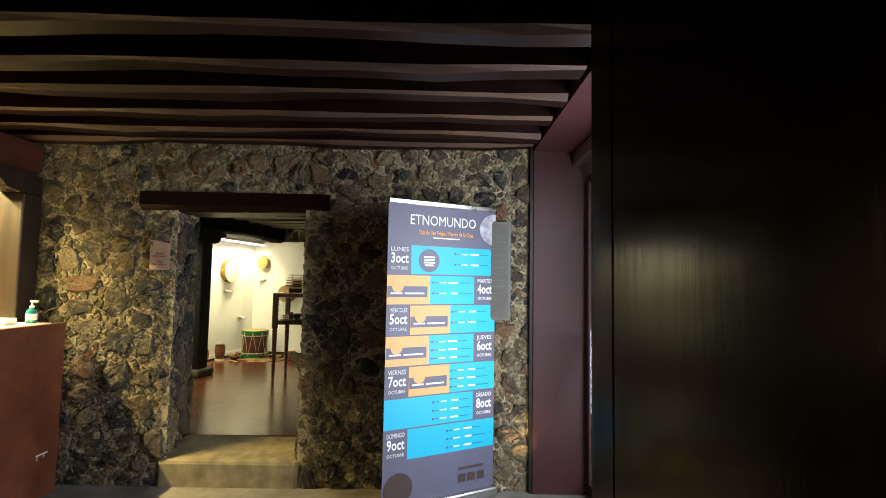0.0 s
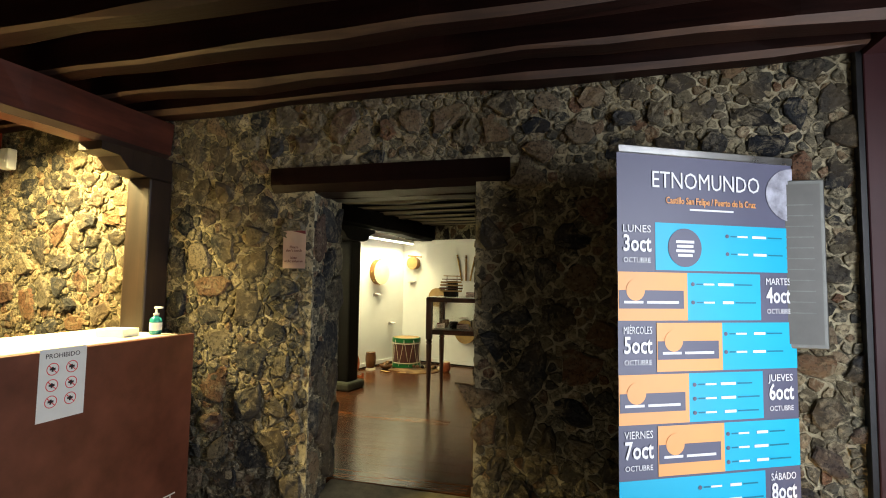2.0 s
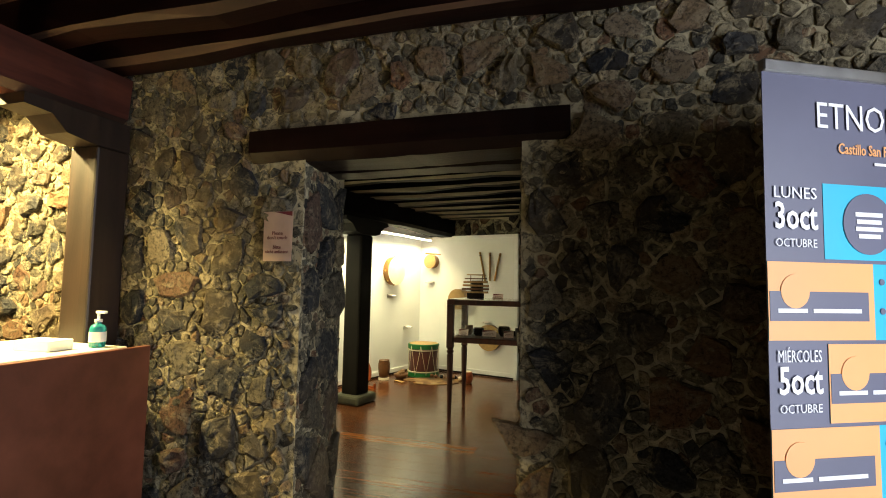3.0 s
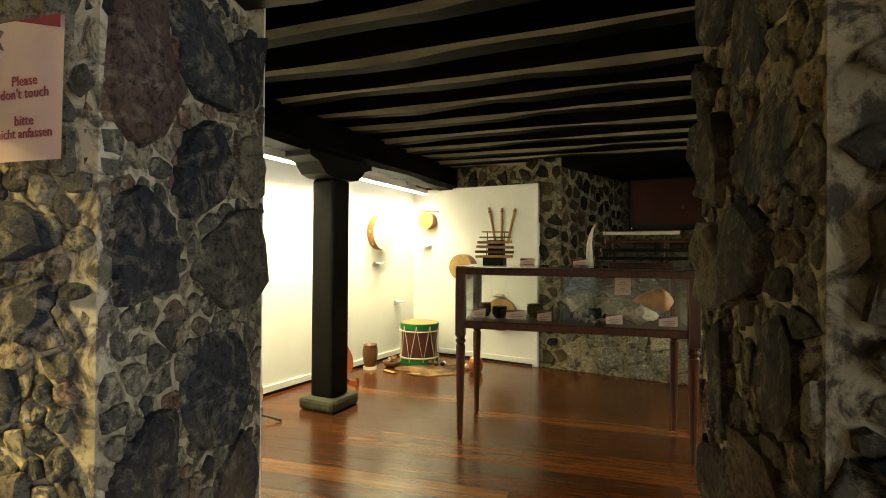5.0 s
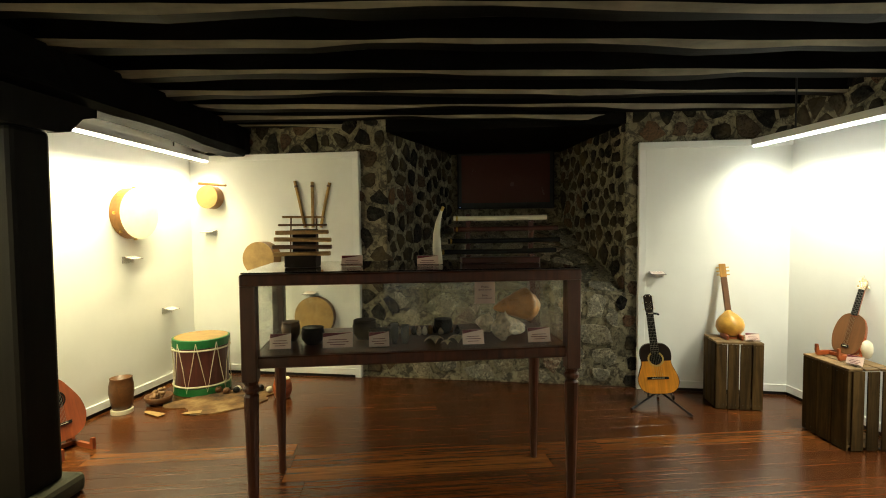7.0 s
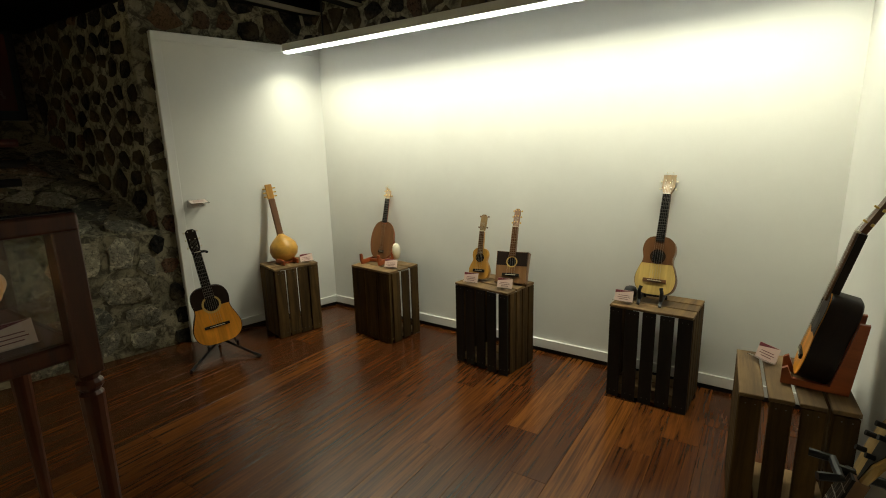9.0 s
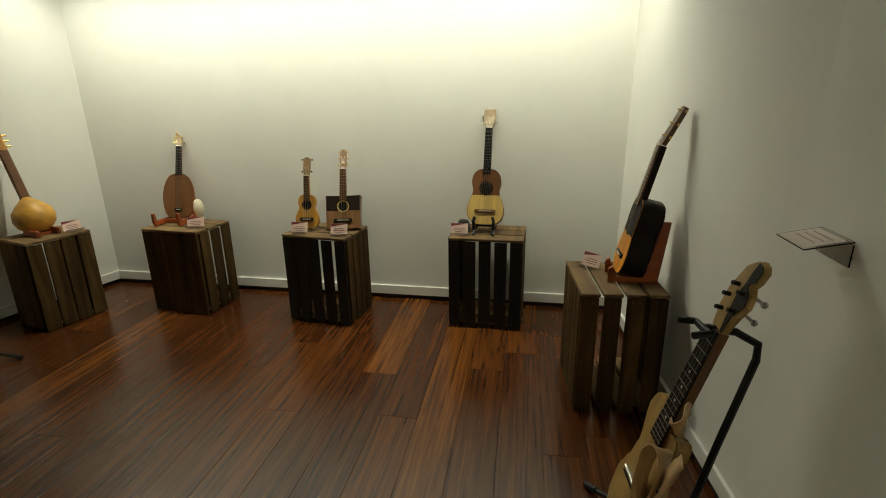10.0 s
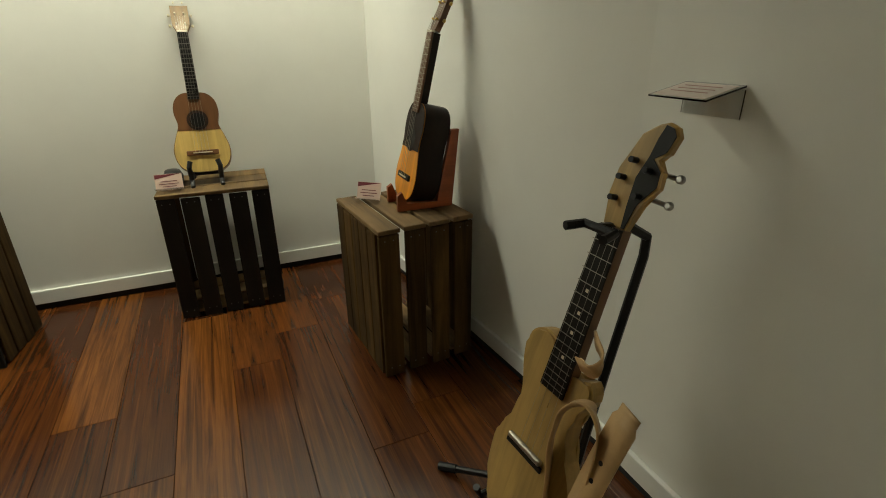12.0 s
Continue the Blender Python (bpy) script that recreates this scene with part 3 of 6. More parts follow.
# doorway: lintel and stone step
bm = rough_beam(1.52, 0.30, 0.155, 5, 0.006)
tagged(part("lintel", bm, BEAM, None, "", False, pose(-2.04, YF + 0.115, DTOP + 0.155)), "thick dark timber lintel over the doorway", "lintel", "", "structure")
bm = rough_beam(1.5, 0.22, 0.14, 6, 0.006)
tagged(part("lintel", bm, BEAM, None, "", False, pose(-2.05, YF + 0.40, DTOP + 0.16)), "dark timber lintel behind the first one", "lintel", "", "structure")
bm = bmbox(-1.80, -0.70, YF - 0.03, YF + 0.42, -0.05, 0.255, None, 0.03, 2)
for v in bm.verts:
    if v.co.y > YF + 0.2 and v.co.z > 0.1:
        v.co.z += 0.06
tagged(part("door_step", bm, SLAB), "worn stone step in the doorway", "step", "", "structure")

# ---- things ----


def display_case():
    W, D, H = 1.448, 0.60, 1.167
    t = thing("display_case", pose(-1.083, 7.358, RF, 0, 0, 1.8), "mahogany table display case with glass sides", "display case")
    for sx in (-1, 1):
        for sy in (-1, 1):
            bm = lathe(bmesh.new(), [(0.017, 0), (0.019, 0.02), (0.031, 0.58), (0.032, 0.635), (0.024, 0.645), (0.035, 0.66), (0.035, 0.672), (0.026, 0.682), (0.034, 0.70)], 12)
            box(bm, -0.032, 0.032, -0.032, 0.032, 0.70, 1.12, None, 0.004)
            part("leg", bm, MAHOGANY, t, "", False, pose(sx * (W / 2 - 0.006), sy * (D / 2 - 0.006), 0))
    part("lower_rail", bmbox(-W / 2, W / 2, -D / 2, D / 2, 0.75, 0.80, None, 0.006), MAHOGANY, t)
    bm = bmesh.new()
    box(bm, -W / 2 - 0.024, W / 2 + 0.024, -D / 2 - 0.04, -D / 2 + 0.05, 1.112, 1.162, None, 0.008, 2)
    box(bm, -W / 2 - 0.024, W / 2 + 0.024, D / 2 - 0.05, D / 2 + 0.04, 1.112, 1.162, None, 0.008, 2)
    box(bm, -W / 2 - 0.024, -W / 2 + 0.05, -D / 2 + 0.05, D / 2 - 0.05, 1.112, 1.162, None, 0.008, 2)
    box(bm, W / 2 - 0.05, W / 2 + 0.024, -D / 2 + 0.05, D / 2 - 0.05, 1.112, 1.162, None, 0.008, 2)
    part("top_frame", bm, MAHOGANY, t)
    g = part("glass_top", bmbox(-W / 2 - 0.02, W / 2 + 0.02, -D / 2 - 0.02, D / 2 + 0.02, 1.163, 1.169), GLASS, t)
    g.visible_shadow = False
    for sy in (-1, 1):
        g = part("glass_pane", bmbox(-W / 2 + 0.015, W / 2 - 0.015, sy * (D / 2 - 0.02) - 0.002, sy * (D / 2 - 0.02) + 0.002, 0.801, 1.111), GLASS, t)
        g.visible_shadow = False
    for sx in (-1, 1):
        g = part("glass_pane", bmbox(sx * (W / 2 - 0.02) - 0.002, sx * (W / 2 - 0.02) + 0.002, -D / 2 + 0.015, D / 2 - 0.015, 0.801, 1.111), GLASS, t)
        g.visible_shadow = False
    return t


display_case()


def timber_post():
    t = thing("timber_post", pose(-2.985, 7.405, RF, 0, 0, -9), "blackened square timber post on a stone base with a carved bracket", "post", "", "structure")
    bm = bmbox(-0.108, 0.108, -0.11, 0.11, 0.09, 1.84, None, 0.025, 2)
    part("shaft", bm, POST_WOOD, t)
    bm = bmbox(-0.17, 0.17, -0.18, 0.18, 0.0, 0.10, None, 0.03, 2)
    part("stone_base", bm, MOSSY, t)
    bm = bmesh.new()
    prof = [(-0.40, 0.172), (-0.40, 0.13), (-0.30, 0.10), (-0.22, 0.02), (-0.14, 0.0), (0.14, 0.0), (0.22, 0.02), (0.30, 0.10), (0.40, 0.13), (0.40, 0.172)]
    outline_solid(bm, prof, -0.12, 0.12, pose(0, 0, 1.841, 90, 0, 90))
    part("bracket", bm, POST_WOOD, t)
    return t


timber_post()
a, b = Vector((-3.337, 5.1, 0)), Vector((-2.64, 9.66, 0))
ang = math.degrees(math.atan2(b.y - a.y, b.x - a.x))
tagged(part("main_beam", rough_beam((b - a).length, 0.26, 0.245, 9, 0.010, 30), [BLACK_WOOD, BLACK_WOOD], None, "", False, pose(a.x, a.y, 2.585, 0, 0, ang)), "heavy blackened timber beam carried by the post", "beam", "", "structure")


plate = part("wall_plate", rough_beam(left_len + 0.1, 0.11, 0.125, 21, 0.006, 24), [BLACK_WOOD, BLACK_WOOD], None, "", False, Matrix.Translation((0, 0, 2.60)) @ Matrix.Translation(L0 + Vector((0.055, -0.012, 0))) @ Matrix.Rotation(math.atan2(left_dir.y, left_dir.x), 4, "Z"))
tagged(plate, "blackened timber plate along the white wall", "beam", "", "structure")


def led_strip(ends, mat, label):
    a, b = Vector(ends[0]), Vector(ends[1])
    yaw = math.degrees(math.atan2(b.y - a.y, b.x - a.x))
    t = thing("led_strip", pose(a.x, a.y, a.z, 0, 0, yaw), label, "strip light")
    n = (b - a).length
    part("profile", bmbox(0, n, -0.03, 0.03, 0.012, 0.06), WHITE_TRIM, t)
    for k in (0.12, 0.5, 0.88):
        part("hanger", tube(bmesh.new(), [(n * k, 0, 0.0605), (n * k, 0, 2.79 - a.z)], 0.006, 8), BLACK, t)
    part("diffuser", bmbox(0.004, n - 0.004, -0.02, 0.02, 0.0, 0.011), mat, t)


led_strip(LED_L, LED_GLOW_L, "long glowing warm white LED strip under the beam")
led_strip(LED_R, LED_GLOW_R, "long glowing white LED strip above the white wall")


# ---- writing ----
def text_mesh(bm_name, s, size, material, parent, m, width=None, bold=0.0):
    """Raised letters as one mesh part; the text is centred on the pose m, in its xy plane."""
    cu = bpy.data.curves.new(bm_name, "FONT")
    cu.body, cu.size, cu.align_x, cu.align_y, cu.extrude, cu.offset = s, size, "CENTER", "CENTER", 0.0006, bold
    cu.resolution_u = 2
    tmp = bpy.data.objects.new(bm_name, cu)
    me = bpy.data.meshes.new_from_object(tmp)
    bpy.data.objects.remove(tmp)
    if width and len(me.vertices):
        xs = [v.co.x for v in me.vertices]
        k = width / max(1e-6, max(xs) - min(xs))
        for v in me.vertices:
            v.co.x *= k
    me.materials.clear()
    me.materials.append(material)
    ob = tagged(new(bm_name, me), kind="stuff")
    ob.parent = parent
    ob.matrix_basis = m
    return ob


def bars(name, rects, material, parent, m, lift=0.0):
    """Flat bars (x0, x1, y0, y1) as one part in the xy plane of m."""
    bm = bmesh.new()
    for x0, x1, y0, y1 in rects:
        box(bm, x0, x1, y0, y1, lift, lift + 0.001)
    return tagged(part(name, bm, material, parent, "", False, m), kind="stuff" if len(rects) > 1 else "")


def disc(bm, x, y, r, z0, z1, n=20):
    return outline_solid(bm, [(x + r * math.cos(2 * math.pi * k / n), y + r * math.sin(2 * math.pi * k / n)) for k in range(n)], z0, z1)


def ring(bm, x, y, r0, r1, z, n=24):
    a = [(math.cos(2 * math.pi * k / n), math.sin(2 * math.pi * k / n)) for k in range(n)]
    vi = [bm.verts.new((x + r0 * c, y + r0 * s, z)) for c, s in a]
    vo = [bm.verts.new((x + r1 * c, y + r1 * s, z)) for c, s in a]
    for k in range(n):
        j = (k + 1) % n
        bm.faces.new((vi[k], vo[k], vo[j], vi[j]))


# ---- hall things ----
DESK_TOP = plain("pale_desk_top", (0.75, 0.72, 0.62), 0.4, 0, 0.05)
SIGN_RED = plain("sign_red", (0.75, 0.06, 0.07), 0.6, 0, 0.05)
TEAL = Mat("teal_gel", 0.15)
TEAL.color((0.05, 0.42, 0.45))
TEAL.b.inputs["Transmission Weight"].default_value = 0.5
TEAL = TEAL.m


def reception_desk():
    t = thing("reception_desk", pose(0, 0, 0), "tall brown panelled reception desk with a pale top", "desk")
    part("front_panel", bmbox(-2.542, -2.512, 1.75, 4.335, HF, 1.308, None, 0.002), DESK_PAINT, t)
    part("end_panel", bmbox(-3.20, -2.543, 4.20, 4.23, HF, 1.285, None, 0.002), DESK_PAINT, t)
    part("end_panel", bmbox(-3.20, -2.543, 1.75, 1.78, HF, 1.285, None, 0.002), DESK_PAINT, t)
    part("countertop", bmbox(-3.22, -2.543, 1.75, 4.235, 1.286, 1.313, None, 0.003), DESK_TOP, t, "pale laminate top")
    bars("scuff", [(-0.09, 0.02, 0.0, 0.008), (-0.08, -0.075, -0.03, 0.0), (-0.02, -0.012, -0.025, 0.0)], DESK_TOP, t, frame_on((-2.5115, 4.22, 0.36), (0, 1, 0), (0, 0, 1)))


reception_desk()


def prohibition_sign():
    m = frame_on((-2.5105, 3.405, 1.310), (0, 1, 0), (0, 0, 1))
    t = thing("prohibition_sign", m, "white paper sign with red prohibition symbols taped on the desk", "sign")
    bm = bmesh.new()
    box(bm, 0, 0.222, -0.322, 0.010, 0.0, 0.0012)
    part("sheet", bm, PAPER, t)
    text_mesh("heading", "PROHIBIDO", 0.032, INK, t, pose(0.107, -0.025, 0.0016), 0.16)
    for i in range(2):
        for j in range(3):
            x, y = 0.062 + 0.09 * i, -0.085 - 0.075 * j
            bm = bmesh.new()
            ring(bm, x, y, 0.025, 0.029, 0.0018)
            box(bm, -0.025, 0.025, -0.002, 0.002, 0.0017, 0.0021, pose(x, y, 0, 0, 0, -45))
            part("prohibition_ring", bm, SIGN_RED, t)
            bars("pictogram", [(x - 0.014, x + 0.012, y - 0.004, y + 0.006), (x - 0.005, x + 0.003, y - 0.012, y + 0.011)], INK, t, pose(0, 0, 0), 0.0013)


prohibition_sign()


def sanitizer_bottle():
    t = thing("sanitizer_bottle", pose(-2.64, 4.16, 1.314), "teal hand sanitizer bottle with a white pump on the desk", "bottle")
    part("bottle", lathe(bmesh.new(), [(0.03, 0), (0.034, 0.006), (0.034, 0.085), (0.028, 0.1), (0.014, 0.108), (0.014, 0.114)], 20), TEAL, t, "", True)
    part("label", lathe(bmesh.new(), [(0.0345, 0.025), (0.0348, 0.026), (0.0348, 0.07), (0.0345, 0.071)], 20), PAPER, t, "white label")
    bm = lathe(bmesh.new(), [(0.016, 0.1145), (0.016, 0.128), (0.006, 0.13), (0.006, 0.155)], 14)
    box(bm, -0.012, 0.045, -0.009, 0.009, 0.155, 0.167, None, 0.003)
    part("pump", bm, WHITE_TRIM, t, "white pump head")


sanitizer_bottle()
bm = bmbox(-0.09, 0.09, -0.06, 0.06, 0, 0.045, None, 0.002)
tagged(part("paper_box", bm, PAPER, None, "", False, pose(-2.75, 4.0, 1.314, 0, 0, 8)), "low white paper box lying on the desk", "box")


def notice(m, w, h, lines, name="notice", label="pale pink notice with a few dark lines of print"):
    t = thing(name, m, label, "notice")
    bm = bmesh.new()
    n = 6
    lo = [[bm.verts.new((w * i / n, h * j / n, 0.002 + 0.004 * math.sin(2.2 * i / n + j / n))) for i in range(n + 1)] for j in range(n + 1)]
    for j in range(n):
        for i in range(n):
            bm.faces.new((lo[j][i], lo[j][i + 1], lo[j + 1][i + 1], lo[j + 1][i]))
    bmesh.ops.solidify(bm, geom=bm.faces[:], thickness=0.0008)
    part("sheet", bm, PINK, t)
    bm = bmesh.new()
    outline_solid(bm, [(0.35 * w, h * 0.995), (w * 0.99, h * 0.995), (w * 0.99, h * 0.90)], 0.0075, 0.008)
    part("corner_band", bm, INK_RED, t)
    for s, x, y, size in lines:
        text_mesh("print", s, size, INK_RED, t, pose(x * w, y * h, 0.0085))
    return t


INK_RED = plain("dark_red_ink", (0.16, 0.02, 0.03), 0.7, 0, 0.05)
notice(frame_on((-1.933, YF - 0.035, 1.728), (1, 0, 0), (0, 0, 1)), 0.16, 0.235,
       [("Please", 0.5, 0.56, 0.024), ("don't touch", 0.5, 0.47, 0.024), ("bitte", 0.5, 0.28, 0.024), ("nicht anfassen", 0.5, 0.19, 0.023)])

CYAN = plain("banner_cyan", (0.0, 0.42, 0.66), 0.5, 0, 0.04, 3, 0)
CYAN_INK = plain("banner_dark_cyan", (0.0, 0.17, 0.28), 0.5, 0, 0.04, 3, 0)
SLATE = plain("banner_slate", (0.10, 0.10, 0.16), 0.5, 0, 0.08, 3, 0)
ORANGE = plain("banner_orange", (0.85, 0.38, 0.13), 0.5, 0, 0.05, 3, 0)
BWHITE = plain("banner_white", (0.8, 0.8, 0.85), 0.5, 0, 0.03, 3, 0)


def roll_up_banner():
    W, H = 0.917, 2.18
    base = Vector((0.41, 4.16, HF))
    t = thing("roll_up_banner", Matrix.Translation(base) @ pose(0, 0, 0, 0, 0, 28.6), "tall blue and grey roll-up festival banner with dates", "banner")
    part("base_cassette", bmbox(-W / 2 - 0.02, W / 2 + 0.02, -0.05, 0.12, 0.0, 0.075, None, 0.015, 2), METAL, t)
    part("top_rail", bmbox(-W / 2, W / 2, -0.014, 0.012, H + 0.0, H + 0.035, None, 0.004), METAL, t)
    part("support_pole", tube(bmesh.new(), [(0, 0.05, 0.07), (0, 0.03, 1.1), (0, 0.013, H)], 0.009), METAL, t)
    m = Matrix.Translation((-W / 2, -0.004, 0.06)) @ pose(0, 0, 0, 90, 0, 0)
    h = H - 0.06
    part("sheet", bmbox(0, W, 0, h, -0.003, 0.0), SLATE, t, "", False, m)
    top = h - 0.291
    rh = 0.2174
    blocks = []
    for k in range(7):
        y1 = top - k * rh - 0.006
        y0 = y1 - rh + 0.010
        left = k % 2 == 0
        blocks.append((0.20 * W, W, y0, y1) if left else (0.0, 0.79 * W if k < 6 else W, y0, y1))
    for b in blocks:
        bars("colour_field", [b], CYAN, t, m, 0.0005)
    for k, (x0, x1) in ((1, (0.0, 0.37)), (2, (0.20, 0.56)), (3, (0.0, 0.37)), (4, (0.20, 0.56))):
        y1 = top - k * rh - 0.006
        bars("orange_field", [(x0 * W, x1 * W, y1 - rh + 0.010, y1)], ORANGE, t, m, 0.0018)
        bars("dark_bar", [(x0 * W + 0.004, x1 * W - 0.02, y1 - rh * 0.72, y1 - rh * 0.36)], SLATE, t, m, 0.003)
        bm = bmesh.new()
        disc(bm, (x0 + 0.09) * W, y1 - rh * 0.36, 0.045, 0.0042, 0.005)
        part("dot", bm, ORANGE, t, "", False, m)
        bars("unread_print", [((x0 + 0.03) * W, (x0 + 0.13) * W, y1 - rh * 0.62, y1 - rh * 0.57), ((x0 + 0.15) * W, (x1 - 0.05) * W, y1 - rh * 0.62, y1 - rh * 0.57)], BWHITE, t, m, 0.0042)
    rng = random.Random(4)
    for k in range(7):
        y1 = top - k * rh
        xs = {0: 0.60, 1: 0.40, 2: 0.58, 3: 0.40, 4: 0.58, 5: 0.42, 6: 0.55}[k]
        rects, dark, dots = [], [], bmesh.new()
        for j in range(3 if k > 2 else 2):
            y = y1 - 0.055 - j * (0.06 if k > 2 else 0.08)
            rects.append(((xs + 0.06) * W, (xs + 0.12) * W, y - 0.004, y + 0.004))
            rects.append(((xs + 0.14 + rng.random() * 0.03) * W, (xs + 0.23) * W, y - 0.006, y + 0.006))
            disc(dots, xs * W, y, 0.009, 0.003, 0.004, 10)
            dark.append(((xs + 0.02) * W, (xs + 0.055) * W, y - 0.003, y + 0.003))
            dark.append(((xs + 0.24) * W, (xs + 0.32 + 0.05 * rng.random()) * W, y - 0.003, y + 0.003))
        bars("unread_print", rects, BWHITE, t, m, 0.003)
        bars("unread_print", dark, CYAN_INK, t, m, 0.003)
        tagged(part("bullet_dots", dots, SLATE, t, "", False, m), kind="stuff")
    for k, (day, num) in enumerate((("LUNES", "3"), ("MARTES", "4"), ("MIÉRCOLES", "5"), ("JUEVES", "6"), ("VIERNES", "7"), ("SÁBADO", "8"), ("DOMINGO", "9"))):
        x = (0.10 if k % 2 == 0 else 0.895) * W
        y = top - k * rh - rh / 2
        text_mesh("weekday", day, 0.045, BWHITE, t, m @ pose(x, y + 0.07, 0.004), 0.135)
        text_mesh("date", num + "oct", 0.10, BWHITE, t, m @ pose(x, y + 0.005, 0.004), 0.135, 0.002)
        text_mesh("month", "OCTUBRE", 0.032, BWHITE, t, m @ pose(x, y - 0.065, 0.004), 0.13)
    text_mesh("title", "ETNOMUNDO", 0.105, BWHITE, t, m @ pose(0.49 * W, top + 0.18, 0.004), 0.56)
    text_mesh("script_line", "Castillo San Felipe / Puerto de la Cruz", 0.042, ORANGE, t, m @ pose(0.515 * W, top + 0.093, 0.004), 0.47, 0.0006)
    bars("small_line", [(0.39 * W, 0.64 * W, top + 0.053, top + 0.061)], BWHITE, t, m, 0.003)
    bm = bmesh.new()
    pts = [(W, top + 0.27)] + [(W - 0.15 * math.sin(a), top + 0.15 + 0.125 * math.cos(a)) for a in [math.pi * k / 14 for k in range(15)]]
    outline_solid(bm, pts[1:], 0.003, 0.004)
    part("moon_print", bm, MOON, t, "", False, m)
    bm = bmesh.new()
    disc(bm, 0.36 * W, top - 0.113, 0.085, 0.003, 0.004, 28)
    part("round_field", bm, SLATE, t, "", False, m)
    bars("unread_print", [((0.36 - s) * W, (0.36 + s) * W, top - 0.113 + dy, top - 0.113 + dy + 0.012) for s, dy in ((0.05, 0.02), (0.045, 0.0), (0.05, -0.02), (0.04, -0.04))], BWHITE, t, m, 0.0045)
    bm = bmesh.new()
    disc(bm, 0.12, 0.12, 0.11, 0.003, 0.004, 24)
    part("print_disc", bm, INK, t, "", False, m)
    bars("footer_marks", [(0.66 * W, 0.9 * W, 0.17, 0.19), (0.66 * W, 0.73 * W, 0.08, 0.14), (0.75 * W, 0.82 * W, 0.08, 0.14), (0.84 * W, 0.91 * W, 0.08, 0.14)], INK, t, m, 0.003)


MOON = plain("moon_print", (0.38, 0.38, 0.45), 0.6, 0, 0.5, 14, 0)
roll_up_banner()
t = thing("wall_plaque", frame_on((0.68, YF - 0.06, 1.38), (1, 0, 0), (0, 0, 1)), "grey framed information plaque on the stone wall", "plaque")
part("frame", bmbox(0, 0.26, 0, 0.78, 0, 0.02, None, 0.005), METAL_DULL, t)
part("plate", bmbox(0.02, 0.24, 0.02, 0.76, 0.021, 0.024), PLAQUE, t)
bars("unread_print", [(0.05, 0.21, 0.66 - 0.05 * k, 0.665 - 0.05 * k) for k in range(11)], METAL_DULL, t, pose(0, 0, 0), 0.0245)


# ---- instruments ----
def smooth_outline(profile, n=28):
    """A closed outline from (y, half width) stations, rounded between them."""
    ys = [p[0] for p in profile]
    side = []
    for k in range(n + 1):
        u = k / n * (len(profile) - 1)
        i = min(int(u), len(profile) - 2)
        f = u - i
        p = [profile[max(0, min(len(profile) - 1, i + d))] for d in (-1, 0, 1, 2)]
        q = []
        for c in (0, 1):
            a, b, d, e = (p[j][c] for j in range(4))
            q.append(0.5 * ((2 * b) + (d - a) * f + (2 * a - 5 * b + 4 * d - e) * f * f + (3 * b - a - 3 * d + e) * f ** 3))
        side.append((max(0.0, q[1]), q[0]))
    return [(x, y) for x, y in side] + [(-x, y) for x, y in side[::-1] if x > 0.001]


def body_solid(profile, z0, z1, edge=0.006):
    pts = smooth_outline(profile)
    bm = bmesh.new()
    cy = sum(p[1] for p in pts) / len(pts)
    rings = []
    for z, k in ((z0, 1 - edge * 6), (z0 + edge, 1.0), (z1 - edge * 0.5, 1.0), (z1, 0.985)):
        rings.append([bm.verts.new((x * k, cy + (y - cy) * k, z)) for x, y in pts])
    n = len(pts)
    for a, b in zip(rings, rings[1:]):
        for k in range(n):
            bm.faces.new((a[k], a[(k + 1) % n], b[(k + 1) % n], b[k]))
    bm.faces.new(rings[0][::-1])
    bm.faces.new(rings[-1])
    return bm


def lean(base, head, normal):
    """A pose at base whose y runs to head and whose z faces normal."""
    y = (Vector(head) - Vector(base)).normalized()
    z = Vector(normal)
    z = (z - y * z.dot(y)).normalized()
    m = Matrix((y.cross(z), y, z)).transposed().to_4x4()
    m.translation = base
    return m


def wood_simple(name, c, rough=0.35):
    d = tuple(x * 0.6 for x in c)
    return wood(name, d, tuple(min(1, x * 1.2) for x in c), rough, 1.6, 1, False, 0.05)


SPRUCE = wood_simple("honey_spruce", (0.52, 0.25, 0.035))
PALE_SPRUCE = wood_simple("pale_spruce", (0.60, 0.41, 0.125))
AMBER = wood_simple("amber_top", (0.74, 0.29, 0.022))
REDWOOD = wood_simple("red_cedar", (0.36, 0.08, 0.018))
WALNUT = wood_simple("walnut", (0.14, 0.055, 0.015))
DARK_WOOD = wood_simple("dark_rosewood", (0.016, 0.008, 0.005), 0.45)
EBONY = plain("ebony", (0.009, 0.008, 0.007), 0.4, 0, 0.2)
for dark in (EBONY, DARK_WOOD):
    dark.node_tree.nodes["Principled BSDF"].inputs["Specular IOR Level"].default_value = 0.2
MAPLE = wood_simple("pale_maple", (0.50, 0.32, 0.105))
BRASS = plain("brass_fittings", (0.65, 0.45, 0.12), 0.3, 1.0, 0.1)
BONE = plain("bone", (0.72, 0.66, 0.5), 0.5, 0, 0.1)
GOURD = plain("gourd_skin", (0.58, 0.31, 0.055), 0.35, 0, 0.25, 16, 0.1)
STRING = plain("steel_string", (0.42, 0.40, 0.34), 0.3, 1.0, 0.05)
LEATHER = plain("tan_leather", (0.50, 0.32, 0.15), 0.5, 0, 0.12, 20, 0.3)
HIDE = plain("goat_skin", (0.72, 0.62, 0.42), 0.7, 0, 0.12, 10, 0.2)
TAN_SKIN = plain("tanned_drum_skin", (0.36, 0.22, 0.075), 0.6, 0, 0.2, 14, 0.2)
FLUTE_WOOD = wood_simple("yellow_cane", (0.44, 0.26, 0.055))
